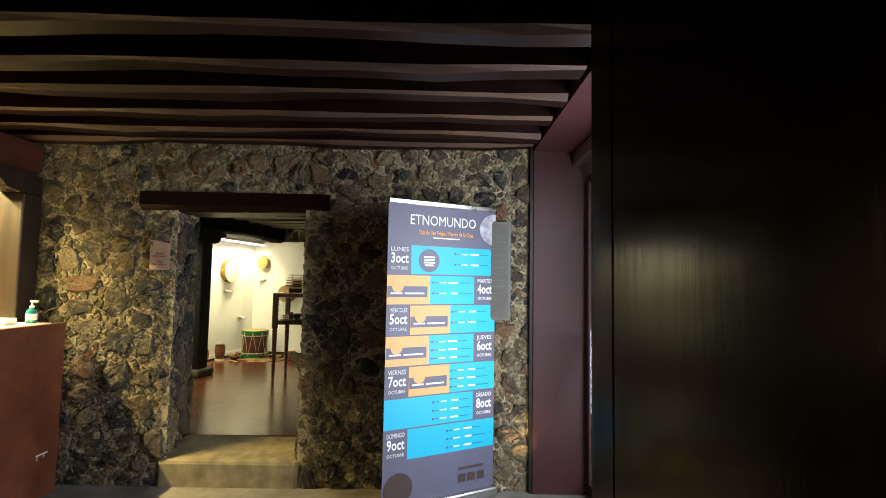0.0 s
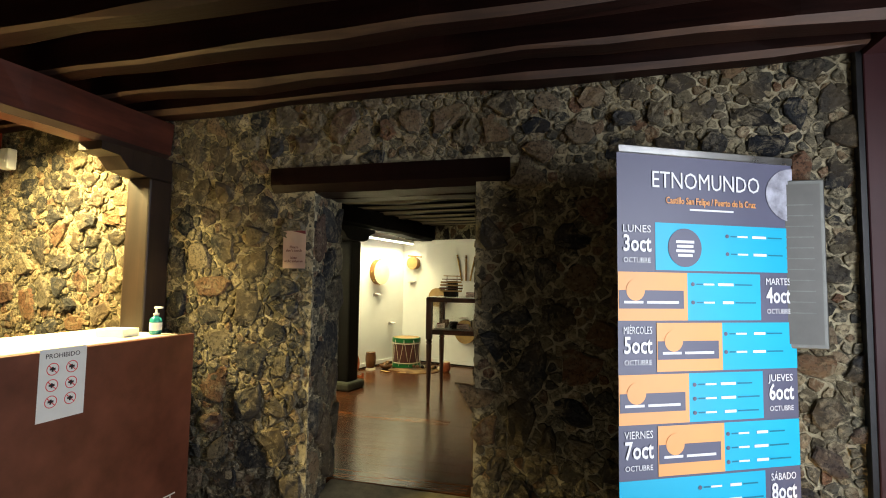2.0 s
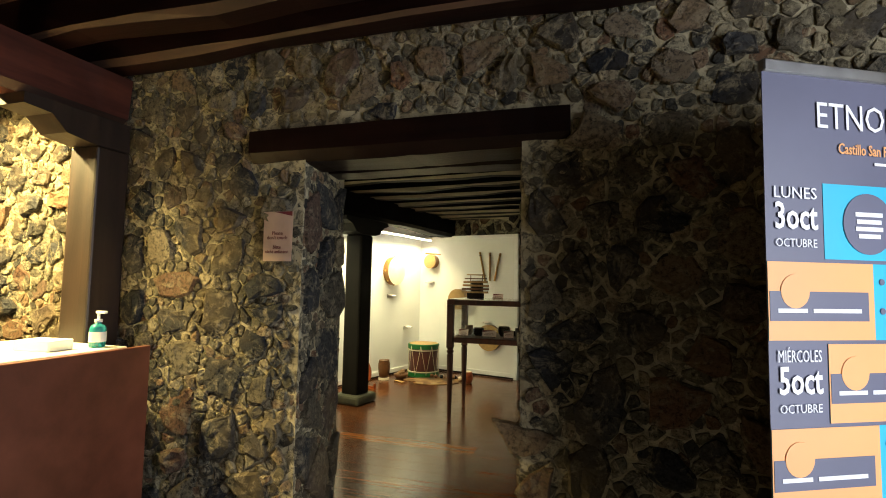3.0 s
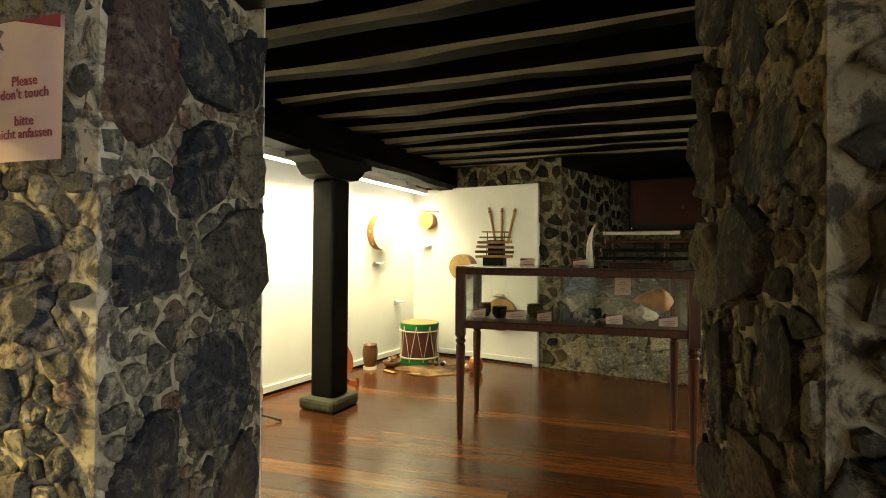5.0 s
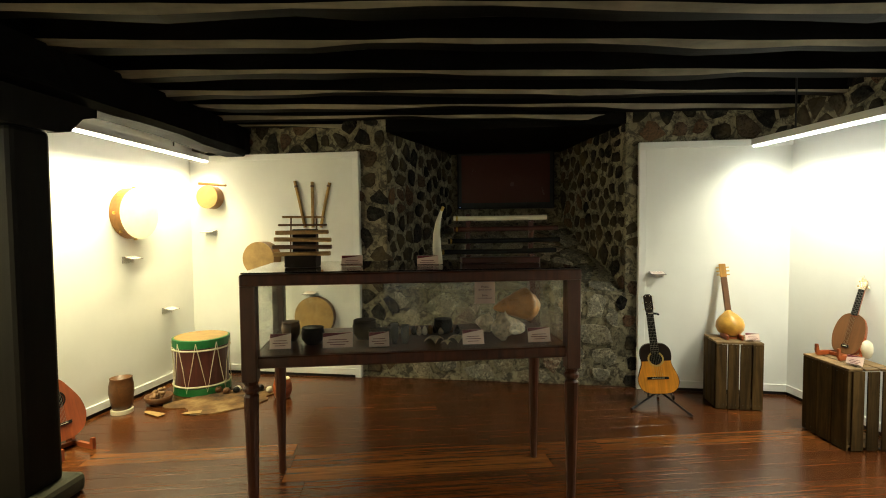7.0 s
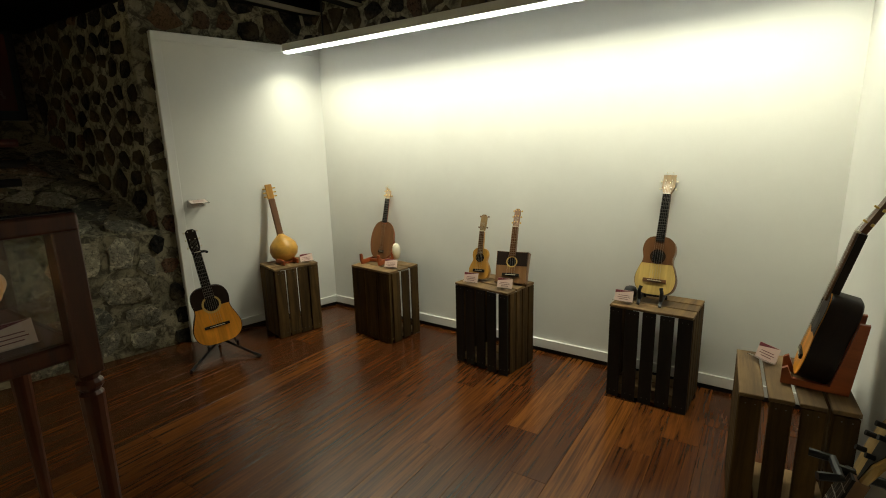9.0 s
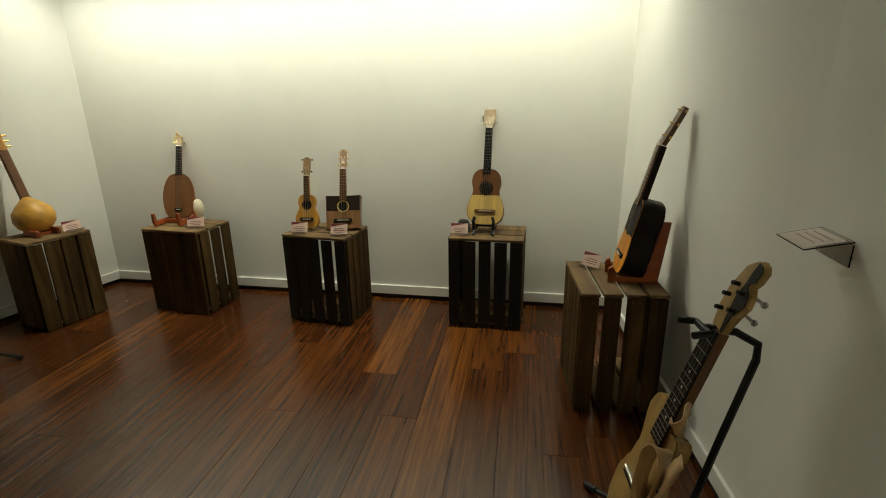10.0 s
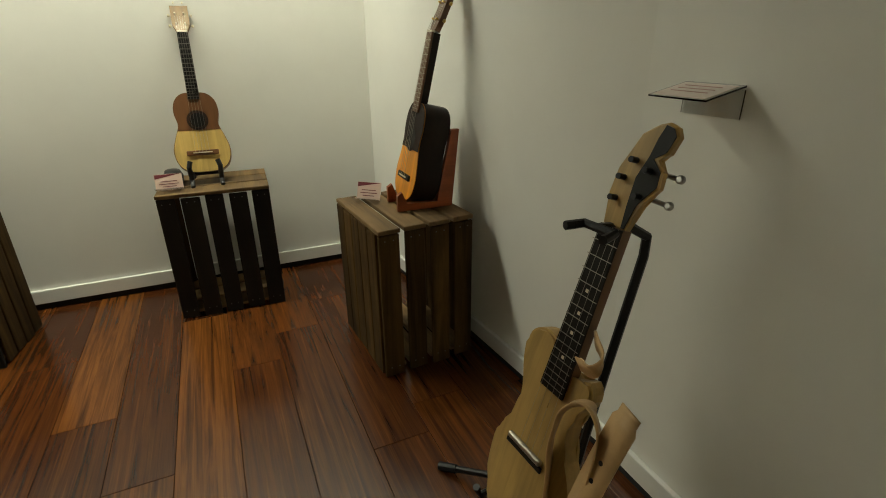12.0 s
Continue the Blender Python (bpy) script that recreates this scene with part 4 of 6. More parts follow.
HOOP_WOOD = wood_simple("amber_hoop_wood", (0.30, 0.125, 0.02))
HEAD_WOOD = wood_simple("tan_headstock_wood", (0.30, 0.185, 0.07), 0.5)


def guitar(name, m, label, profile, depth, top, side, neck_top, nut_y, neck_w, head_len, head_w, pegs, hole=None, bridge=None, upper=None, board=None, strings=6, frets=12, head_mat=None, peg_mat=None, category="guitar", upper_mat=None):
    """A plucked instrument lying in its own plane: y from the tail to the head, z out of the front."""
    t = thing(name, m, label, category)
    part("body", body_solid(profile, -depth, 0), side, t, "", True)
    sp = [(y0, w * 0.97) for y0, w in profile]
    bm = bmesh.new()
    outline_solid(bm, smooth_outline(sp), 0.0, 0.0025)
    part("soundboard", bm, top, t)
    ytop = profile[-1][0]
    if upper:
        pts = [(x, y) for x, y in smooth_outline([(y0, w * 0.975) for y0, w in profile], 56) if y > upper]
        pts.sort(key=lambda p: math.atan2(p[1] - (upper + ytop) / 2, p[0]))
        bm = bmesh.new()
        outline_solid(bm, pts, 0.003, 0.004)
        part("upper_veneer", bm, upper_mat or DARK_WOOD, t)
    bm = bmesh.new()
    outline_solid(bm, [(-neck_w * 0.56, ytop - 0.02), (neck_w * 0.56, ytop - 0.02), (neck_w / 2, nut_y), (-neck_w / 2, nut_y)], -0.018, 0.003)
    part("neck", bm, side if side is not EBONY else WALNUT, t)
    fb0 = neck_top
    bm = bmesh.new()
    outline_solid(bm, [(-neck_w * 0.56, fb0), (neck_w * 0.56, fb0), (neck_w / 2, nut_y), (-neck_w / 2, nut_y)], 0.0045, 0.010)
    part("fingerboard", bm, board or EBONY, t)
    bm = bmesh.new()
    span = nut_y - fb0
    scale = span / (1 - 2 ** (-frets / 12))
    for k in range(1, frets):
        y = nut_y - scale * (1 - 2 ** (-k / 12))
        box(bm, -neck_w * 0.52, neck_w * 0.52, y - 0.0008, y + 0.0008, 0.010, 0.0113)
    tagged(part("frets", bm, STRING, t), kind="stuff")
    part("nut", bmbox(-neck_w / 2, neck_w / 2, nut_y, nut_y + 0.005, 0.0, 0.012), BONE, t)
    hm = Matrix.Translation((0, nut_y + 0.005, 0.0)) @ pose(0, 0, 0, -12, 0, 0)
    bm = bmesh.new()
    w0, w1 = neck_w / 2, head_w / 2
    outline_solid(bm, [(-w0, 0), (w0, 0), (w1, head_len * 0.25), (w1, head_len * 0.9), (w1 * 0.5, head_len), (-w1 * 0.5, head_len), (-w1, head_len * 0.9), (-w1, head_len * 0.25)], -0.014, 0.003, hm)
    head = part("headstock", bm, head_mat or side, t)
    for k in range(pegs):
        for s in (-1, 1):
            y = head_len * (0.22 + 0.68 * k / max(1, pegs - 1))
            bm = tube(bmesh.new(), [hm @ Vector((s * w1 * 0.5, y, -0.008)), hm @ Vector((s * (w1 + 0.007), y, -0.008))], 0.002, 6)
            box(bm, s * (w1 + 0.008) - 0.004, s * (w1 + 0.008) + 0.004, y - 0.005, y + 0.005, -0.012, -0.004, hm, 0.002)
            tube(bm, [hm @ Vector((s * w1 * 0.5, y, 0.002)), hm @ Vector((s * w1 * 0.5, y, 0.012))], 0.003, 6)
            part("tuning_peg", bm, peg_mat or BONE, head)
    if hole:
        bm = bmesh.new()
        disc(bm, 0, hole[0], hole[1], 0.0042, 0.0046, 28)
        part("sound_hole", bm, EBONY, t)
        bm = bmesh.new()
        ring(bm, 0, hole[0], hole[1] * 1.04, hole[1] * 1.32, 0.0048)
        part("rosette", bm, hole[2] if len(hole) > 2 else WALNUT, t)
    if bridge:
        part("bridge", bmbox(-bridge[1], bridge[1], bridge[0] - 0.009, bridge[0] + 0.009, 0.0026, 0.011, None, 0.002), bridge[2] if len(bridge) > 2 else EBONY, t)
        part("saddle", bmbox(-bridge[1] * 0.6, bridge[1] * 0.6, bridge[0] - 0.0015, bridge[0] + 0.0015, 0.0112, 0.0135), BONE, t)
        bm = bmesh.new()
        for k in range(strings):
            f = (k / (strings - 1) - 0.5) * 0.8 if strings > 1 else 0
            tube(bm, [(f * bridge[1] * 1.1, bridge[0], 0.0135), (f * neck_w, nut_y + 0.003, 0.0125), hm @ Vector((f * head_w * 0.7, head_len * 0.5, 0.005))], 0.0006, 4)
        tagged(part("string_set", bm, STRING, t), kind="stuff")
    return t


def figure8(L, wl, ww, wu):
    """Half widths of a waisted body: lower bout, waist, upper bout."""
    return [(0, 0.0), (0.012 * L, wl * 0.52), (0.10 * L, wl * 0.88), (0.27 * L, wl), (0.45 * L, wl * 0.86), (0.60 * L, ww), (0.76 * L, wu), (0.90 * L, wu * 0.9), (0.985 * L, wu * 0.55), (L, 0.0)]


def pear(L, w, neck=0.25):
    return [(0, 0.0), (0.015 * L, w * 0.45), (0.12 * L, w * 0.85), (0.34 * L, w), (0.58 * L, w * 0.88), (0.8 * L, w * 0.58), (0.95 * L, w * 0.32), (L, w * neck)]


def floor_stand(name, base, up, normal, off, label, reach=(0.25, 0.20)):
    """A black tubular tripod stand behind an instrument that leans along up."""
    n = Vector(normal)
    n.z = 0
    n.normalize()
    side = Vector((-n.y, n.x, 0))
    b = Vector(base)
    t = thing(name, Matrix.Translation((b.x, b.y, RF)), label, "instrument stand")
    hub = Vector((0, 0, 0.09)) - n * off
    top = Vector(up) - Vector((b.x, b.y, RF)) - n * off
    for k, d in enumerate((n * reach[0] + side * reach[1], n * reach[0] - side * reach[1], -n * (0.20 - off * 0.7))):
        e = hub + d
        e.z = 0.010
        leg = part("leg", tube(bmesh.new(), [hub, hub * 0.4 + e * 0.6, e], 0.008), BLACK, t)
        part("rubber_foot", tube(bmesh.new(), [hub * 0.15 + e * 0.85, e], 0.0105), BLACK, leg)
    bend = hub + (top - hub) * 0.90
    part("upright", tube(bmesh.new(), [hub - Vector((0, 0, 0.03)), hub + (top - hub) * 0.5, bend, top + n * 0.015 - Vector((0, 0, 0.02)), top + n * (off * 0.45) + Vector((0, 0, 0.01)), top + n * (off - 0.01) + Vector((0, 0, 0.02))], 0.009), BLACK, t)
    for s in (-1, 1):
        q = top + n * (off - 0.01) + Vector((0, 0, 0.02))
        part("yoke_arm", tube(bmesh.new(), [q, q + side * s * 0.032, q + side * s * 0.036 + n * 0.02, q + side * s * 0.040 + n * 0.036], 0.008), BLACK, t)
        part("cradle_arm", tube(bmesh.new(), [hub + Vector((0, 0, 0.02)), hub + side * s * 0.08 + n * 0.02, hub + side * s * 0.085 + n * 0.17, hub + side * s * 0.085 + n * 0.18 + Vector((0, 0, 0.03))], 0.008), BLACK, t)
    return t


# lute and red mandola against the white wall
guitar("lute", lean((-3.345, 6.84, RF + 0.075), (-3.595, 6.93, 1.19), (0.92, -0.40, 0.1)), "honey-coloured twelve-string lute with a pear-shaped body on a stand", pear(0.43, 0.165, 0.14), 0.085, SPRUCE, WALNUT, 0.33, 0.63, 0.046, 0.20, 0.062, 6, (0.275, 0.042, DARK_WOOD), (0.105, 0.07), None, WALNUT, 8, 14, None, STRING, "lute")
floor_stand("instrument_stand", (-3.345, 6.84, 0), (-3.495, 6.89, 1.00), (0.92, -0.40, 0), 0.10, "black folding floor stand holding the lute")
guitar("mandola", lean((-3.20, 8.02, RF + 0.07), (-3.36, 8.07, 1.15), (0.90, -0.45, 0.1)), "red-brown mandola leaning in a small stand behind the post", pear(0.38, 0.155, 0.14), 0.07, REDWOOD, DARK_WOOD, 0.30, 0.56, 0.044, 0.18, 0.06, 4, (0.25, 0.04, DARK_WOOD), (0.10, 0.06), None, WALNUT, 8, 14, None, STRING, "mandola")
t = thing("mandola_stand", pose(-3.20, 8.02, RF, 0, 0, 64), "small dark red wooden stand holding the mandola", "instrument stand")
for s in (-1, 1):
    bm = bmesh.new()
    outline_solid(bm, [(-0.12, 0), (0.13, 0), (0.13, 0.07), (0.11, 0.07), (0.10, 0.03), (-0.06, 0.03), (-0.12, 0.26), (-0.14, 0.26)], -0.01, 0.01, pose(s * 0.09, 0, 0, 90, 0, -90))
    part("side_frame", bm, REDWOOD, t)
part("crossbar", bmbox(-0.08, 0.08, 0.05, 0.07, 0.004, 0.028), REDWOOD, t)

# classical guitar on a stand by the stone wall
guitar("classical_guitar", lean((0.78, 8.36, RF + 0.10), (0.735, 8.49, 1.17), (-0.42, -0.90, 0.1)), "small amber-topped classical guitar with dark upper bout on a stand", figure8(0.37, 0.145, 0.105, 0.112), 0.075, AMBER, DARK_WOOD, 0.295, 0.595, 0.05, 0.145, 0.062, 3, (0.255, 0.043, PALE_SPRUCE), (0.115, 0.075), 0.235, EBONY, 6, 14, None, BONE)
floor_stand("instrument_stand", (0.78, 8.36, 0), (0.765, 8.46, 0.985), (-0.42, -0.90, 0), 0.10, "black folding floor stand holding the classical guitar")


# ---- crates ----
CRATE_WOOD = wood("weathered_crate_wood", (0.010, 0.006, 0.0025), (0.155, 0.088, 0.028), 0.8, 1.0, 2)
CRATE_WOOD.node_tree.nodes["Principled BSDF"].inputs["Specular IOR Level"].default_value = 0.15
# front slats of two crates, in a darker tone than the side slats
CRATE_FRONT = wood("darker_crate_front_slats", (0.003, 0.0022, 0.0015), (0.022, 0.014, 0.007), 0.8, 1.0, 2)
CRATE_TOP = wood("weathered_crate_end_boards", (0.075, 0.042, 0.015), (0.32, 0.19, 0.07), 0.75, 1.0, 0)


def crate(m, d, w, h, label, front=5, side=5, top=4, along_x=True, seed=1, gap=0.014, front_gap=None, front_mat=None):
    """A fruit crate on end: x is depth, y is width; open towards +x."""
    rng = random.Random(seed)
    t = thing("wooden_crate", m, label, "crate", "crates along the walls")
    th = 0.011
    fg = front_gap or gap

    def slats(n, length, g):
        sw = (length - g * (n - 1)) / n
        x = -length / 2
        for _ in range(n):
            yield x, x + sw
            x += sw + g
    for a, b in slats(front, w, fg):
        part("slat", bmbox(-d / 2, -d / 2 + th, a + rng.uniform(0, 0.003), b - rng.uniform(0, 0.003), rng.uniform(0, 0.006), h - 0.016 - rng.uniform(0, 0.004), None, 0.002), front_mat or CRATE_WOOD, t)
    for s in (-1, 1):
        y0, y1 = (s * w / 2 - th, s * w / 2) if s > 0 else (-w / 2, -w / 2 + th)
        for a, b in slats(side, d - 0.03, gap):
            part("slat", bmbox(a + 0.015, b + 0.015, y0 + (0.0 if s < 0 else 0), y1, rng.uniform(0, 0.006), h - 0.016 - rng.uniform(0, 0.004), None, 0.002), CRATE_WOOD, t)
    L, n = (w, top)
    for z0, z1 in ((h - 0.0155, h), (0.02, 0.034)):
        inset = 0.0 if z0 > 0.1 else th + 0.001
        if along_x:
            for a, b in slats(top, w - 2 * inset, 0.012):
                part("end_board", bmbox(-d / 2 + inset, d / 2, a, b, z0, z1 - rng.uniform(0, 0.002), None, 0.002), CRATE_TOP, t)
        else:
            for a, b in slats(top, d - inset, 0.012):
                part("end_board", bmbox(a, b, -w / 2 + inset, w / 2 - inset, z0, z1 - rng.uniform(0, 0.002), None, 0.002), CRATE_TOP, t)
    for sx in (-1, 1):
        for sy in (-1, 1):
            x = sx * (d / 2 - th - 0.016)
            y = sy * (w / 2 - th - 0.016)
            bm = bmesh.new()
            outline_solid(bm, [(-0.014 * sx, 0.0145 * sy), (0.0145 * sx, 0.0145 * sy), (0.0145 * sx, -0.014 * sy)], 0.036, h - 0.017, pose(x, y, 0))
            part("corner_post", bm, CRATE_WOOD, t)
    bm = bmesh.new()
    for a, b in slats(front, w, fg):
        for z in (0.035, h - 0.035):
            for f in (0.3, 0.7):
                y = a + (b - a) * f
                tube(bm, [(-d / 2 - 0.001, y, z), (-d / 2 + 0.002, y, z)], 0.0022, 6)
    tagged(part("nails", bm, METAL_DULL, t), kind="stuff")
    return t


crate(pose(1.352, 8.367, RF, 0, 0, 75), 0.27, 0.32, 0.5, "weathered slatted fruit crate on end carrying a gourd instrument", 4, 3, 3, False, 1, 0.006)
crate(pose(1.647, 7.715, RF, 0, 0, -5), 0.28, 0.37, 0.5, "weathered fruit crate on end with a closed board front", 3, 3, 3, False, 2, 0.02, 0.003)
crate(pose(1.633, 6.845, RF, 0, 0, -7), 0.28, 0.375, 0.5, "weathered fruit crate on end with darker front slats", 5, 4, 3, False, 3, 0.008, 0.016, CRATE_FRONT)
crate(pose(1.713, 5.953, RF, 0, 0, -2), 0.30, 0.385, 0.5, "weathered fruit crate on end with darker front slats", 5, 4, 3, False, 4, 0.008, 0.016, CRATE_FRONT)
crate(pose(1.097, 5.40, RF, 0, 0, 5), 0.38, 0.315, 0.5, "weathered fruit crate on end near the white corner", 4, 5, 4, True, 5, 0.006, 0.016)
CT = RF + 0.502


def card(m, label="small folded pink information card", group="information cards", w=0.075, h=0.05):
    t = thing("information_card", m, label, "card", group)
    part("card", bmbox(-w / 2, w / 2, 0, h, 0.0, 0.001), PINK, t)
    bm = bmesh.new()
    outline_solid(bm, [(-w / 2 + 0.001, h - 0.001), (-w / 2 + 0.001, h * 0.72), (w / 2 - 0.001, h - 0.001)], 0.0012, 0.0016)
    part("corner_band", bm, INK_RED, t)
    bars("unread_print", [(-w * 0.3, w * 0.3, h * 0.52, h * 0.56), (-w * 0.36, w * 0.36, h * 0.36, h * 0.40), (-w * 0.25, w * 0.25, h * 0.2, h * 0.24)], INK_RED, t, pose(0, 0, 0), 0.0012)
    part("acrylic_foot", bmbox(-w / 2, w / 2, 0.0, 0.002, 0.0, 0.04), ACRYLIC, t)
    return t


ACRYLIC = glass_material("acrylic", (0.95, 0.95, 0.95))


def facing(x, y, z, dx, dy, tilt=20):
    """A standing card's pose: its face looks along (dx, dy), tilted back."""
    return pose(x, y, z, 90 - tilt, 0, math.degrees(math.atan2(dy, dx)) + 90)


for x, y, dx, dy in ((1.43, 8.26, -0.4, -0.9), (1.59, 7.61, -0.9, -0.3), (1.55, 6.96, -1, -0.1), (1.54, 6.73, -1, -0.1), (1.63, 6.10, -1, 0), (1.20, 5.48, -0.75, 0.65)):
    card(facing(x, y, CT, dx, dy), "pink information card in an acrylic holder on a crate", "information cards", 0.09 if y > 5.6 else 0.085, 0.058)

# gourd instrument
t = thing("gourd_lute", lean((1.335, 8.35, CT + 0.022), (1.385, 8.55, 1.385), (-0.45, -0.85, 0.2)), "round yellow gourd lute with a wooden neck on a crate", "gourd lute")
part("gourd", lathe(bmesh.new(), [(0.012, 0.0), (0.05, 0.008), (0.088, 0.045), (0.10, 0.085), (0.092, 0.125), (0.062, 0.162), (0.035, 0.185), (0.024, 0.20)], 24, pose(0, 0, -0.05, -90, 0, 0)), GOURD, t, "", True)
part("neck", bmbox(-0.022, 0.022, 0.19, 0.47, -0.065, -0.035, None, 0.006), WALNUT, t)
part("collar", bmbox(-0.026, 0.026, 0.185, 0.2, -0.069, -0.031, None, 0.004), EBONY, t)
h = part("headstock", bmbox(-0.024, 0.024, 0.47, 0.58, -0.064, -0.046, None, 0.004), SPRUCE, t)
for k in range(3):
    for s in (-1, 1):
        part("tuning_peg", tube(bmesh.new(), [(s * 0.02, 0.49 + 0.03 * k, -0.055), (s * 0.046, 0.49 + 0.03 * k, -0.055)], 0.005, 8), BRASS, h)
t = thing("gourd_cradle", pose(1.335, 8.35, CT, 0, 0, -15), "small dark wooden cradle under the gourd lute", "cradle")
for s in (-1, 1):
    part("rail", bmbox(s * 0.05 - 0.008, s * 0.05 + 0.008, -0.06, 0.08, 0, 0.035, None, 0.004), REDWOOD, t)
part("crossbar", bmbox(-0.041, 0.041, 0.0, 0.015, 0.0, 0.012), REDWOOD, t)

# oval mandolin with a round back and its stand
guitar("oval_mandolin", lean((1.70, 7.80, CT + 0.02), (1.905, 7.86, 1.33), (-0.85, -0.5, 0.2)), "dark oval mandolin with a round wooden body on a crate", [(0, 0), (0.004, 0.035), (0.03, 0.066), (0.11, 0.083), (0.19, 0.078), (0.245, 0.058), (0.268, 0.03), (0.272, 0.0)], 0.05, WALNUT, REDWOOD, 0.262, 0.44, 0.03, 0.105, 0.04, 3, None, (0.05, 0.02), None, EBONY, 4, 12, HEAD_WOOD, BRASS, "mandolin")
t = thing("mandolin_stand", pose(1.68, 7.80, CT, 0, 0, 100), "red-brown curved wooden stand under the mandolin", "instrument stand")
for s in (-1, 1):
    bm = bmesh.new()
    outline_solid(bm, [(-0.10, 0), (0.10, 0), (0.115, 0.03), (0.115, 0.075), (0.10, 0.075), (0.088, 0.03), (-0.07, 0.022), (-0.10, 0.13), (-0.115, 0.13)], -0.007, 0.007, pose(s * 0.07, 0, 0, 90, 0, 90))
    part("side_frame", bm, REDWOOD, t)
part("crossbar", bmbox(-0.062, 0.062, -0.012, 0.012, 0.002, 0.02), REDWOOD, t)
t = thing("calabash_bowl", pose(1.80, 7.735, CT), "pale white calabash bowl behind the mandolin", "bowl")
part("shell", lathe(bmesh.new(), [(0.012, 0.0), (0.024, 0.01), (0.033, 0.04), (0.034, 0.07), (0.027, 0.10), (0.012, 0.115)], 20), BONE, t, "", True)

# ukulele and box guitar
guitar("ukulele", lean((1.60, 6.935, CT + 0.012), (1.70, 6.95, 1.22), (-0.97, -0.2, 0.2)), "small golden ukulele on a crate", figure8(0.185, 0.064, 0.042, 0.048), 0.04, SPRUCE, SPRUCE, 0.15, 0.285, 0.028, 0.10, 0.036, 2, (0.128, 0.02, DARK_WOOD), (0.05, 0.036), None, WALNUT, 4, 12, HEAD_WOOD, WALNUT, "ukulele")
t = guitar("box_guitar", lean((1.62, 6.735, CT + 0.012), (1.80, 6.775, 1.27), (-0.97, -0.2, 0.2)), "rectangular brown box guitar with a dark upper panel on a crate", [(0, 0), (0.001, 0.09), (0.004, 0.091), (0.09, 0.092), (0.176, 0.091), (0.179, 0.09), (0.18, 0.0)], 0.06, WALNUT_LIGHT, WALNUT_LIGHT, 0.155, 0.33, 0.032, 0.115, 0.034, 3, (0.122, 0.025, PALE_SPRUCE), (0.045, 0.05), 0.095, WALNUT, 4, 12, None, BRASS, "box guitar")

# timple with its stand
guitar("timple", lean((1.675, 5.972, CT + 0.045), (1.90, 5.968, 1.47), (-0.97, 0.0, 0.25)), "two-tone timple with walnut upper half and pale lower half", figure8(0.295, 0.098, 0.069, 0.077), 0.06, PALE_SPRUCE, WALNUT, 0.27, 0.515, 0.036, 0.125, 0.06, 3, (0.192, 0.028, DARK_WOOD), (0.07, 0.055, WALNUT), 0.15, EBONY, 5, 17, HEAD_WOOD, BONE, "timple", WALNUT)
t = thing("timple_stand", pose(1.675, 5.972, CT, 0, 0, -90), "small black plastic cradle stand under the timple", "instrument stand")
for s in (-1, 1):
    bm = tube(bmesh.new(), [(s * 0.05, -0.075, 0.008), (s * 0.05, -0.05, 0.03), (s * 0.05, 0.06, 0.035), (s * 0.05, 0.08, 0.008)], 0.008)
    tube(bm, [(s * 0.05, -0.052, 0.03), (s * 0.052, -0.055, 0.075), (s * 0.046, -0.045, 0.095)], 0.009)
    part("side_arm", bm, BLACK, t)
part("crossbar", tube(bmesh.new(), [(-0.042, 0.02, 0.035), (0.042, 0.02, 0.035)], 0.007), BLACK, t)
t = thing("instrument_case_pouch", pose(1.73, 6.09, CT, 0, 0, 10), "small black leather pouch lying behind the card", "pouch")
part("pouch", lathe(bmesh.new(), [(0.03, 0.0), (0.055, 0.008), (0.058, 0.03), (0.045, 0.048), (0.015, 0.052)], 18, None, 1.0, 0.6), BLACK, t, "", True)

# tenor guitar by the corner
guitar("tenor_guitar", lean((1.10, 5.395, CT + 0.025), (1.092, 5.240, 1.50), (-0.02, 0.97, 0.28)), "dark guitar with an orange lower top in a wooden stand", figure8(0.30, 0.085, 0.066, 0.072), 0.085, AMBER, DARK_WOOD, 0.27, 0.50, 0.036, 0.145, 0.05, 3, (0.19, 0.03, DARK_WOOD), (0.07, 0.045), 0.155, WALNUT, 4, 15, WALNUT, BRASS)
t = thing("guitar_stand", pose(1.09, 5.35, CT, 0, 0, 178), "red-brown wooden stand holding the tenor guitar", "instrument stand")
for s in (-1, 1):
    bm = bmesh.new()
    outline_solid(bm, [(-0.10, 0), (0.08, 0), (0.08, 0.05), (0.065, 0.06), (0.05, 0.022), (-0.05, 0.02), (-0.10, 0.24), (-0.125, 0.24)], -0.008, 0.008, pose(s * 0.055, 0, 0, 90, 0, -90))
    part("side_frame", bm, REDWOOD, t)
part("crossbar", bmbox(-0.046, 0.046, 0.01, 0.03, 0.002, 0.018), REDWOOD, t)


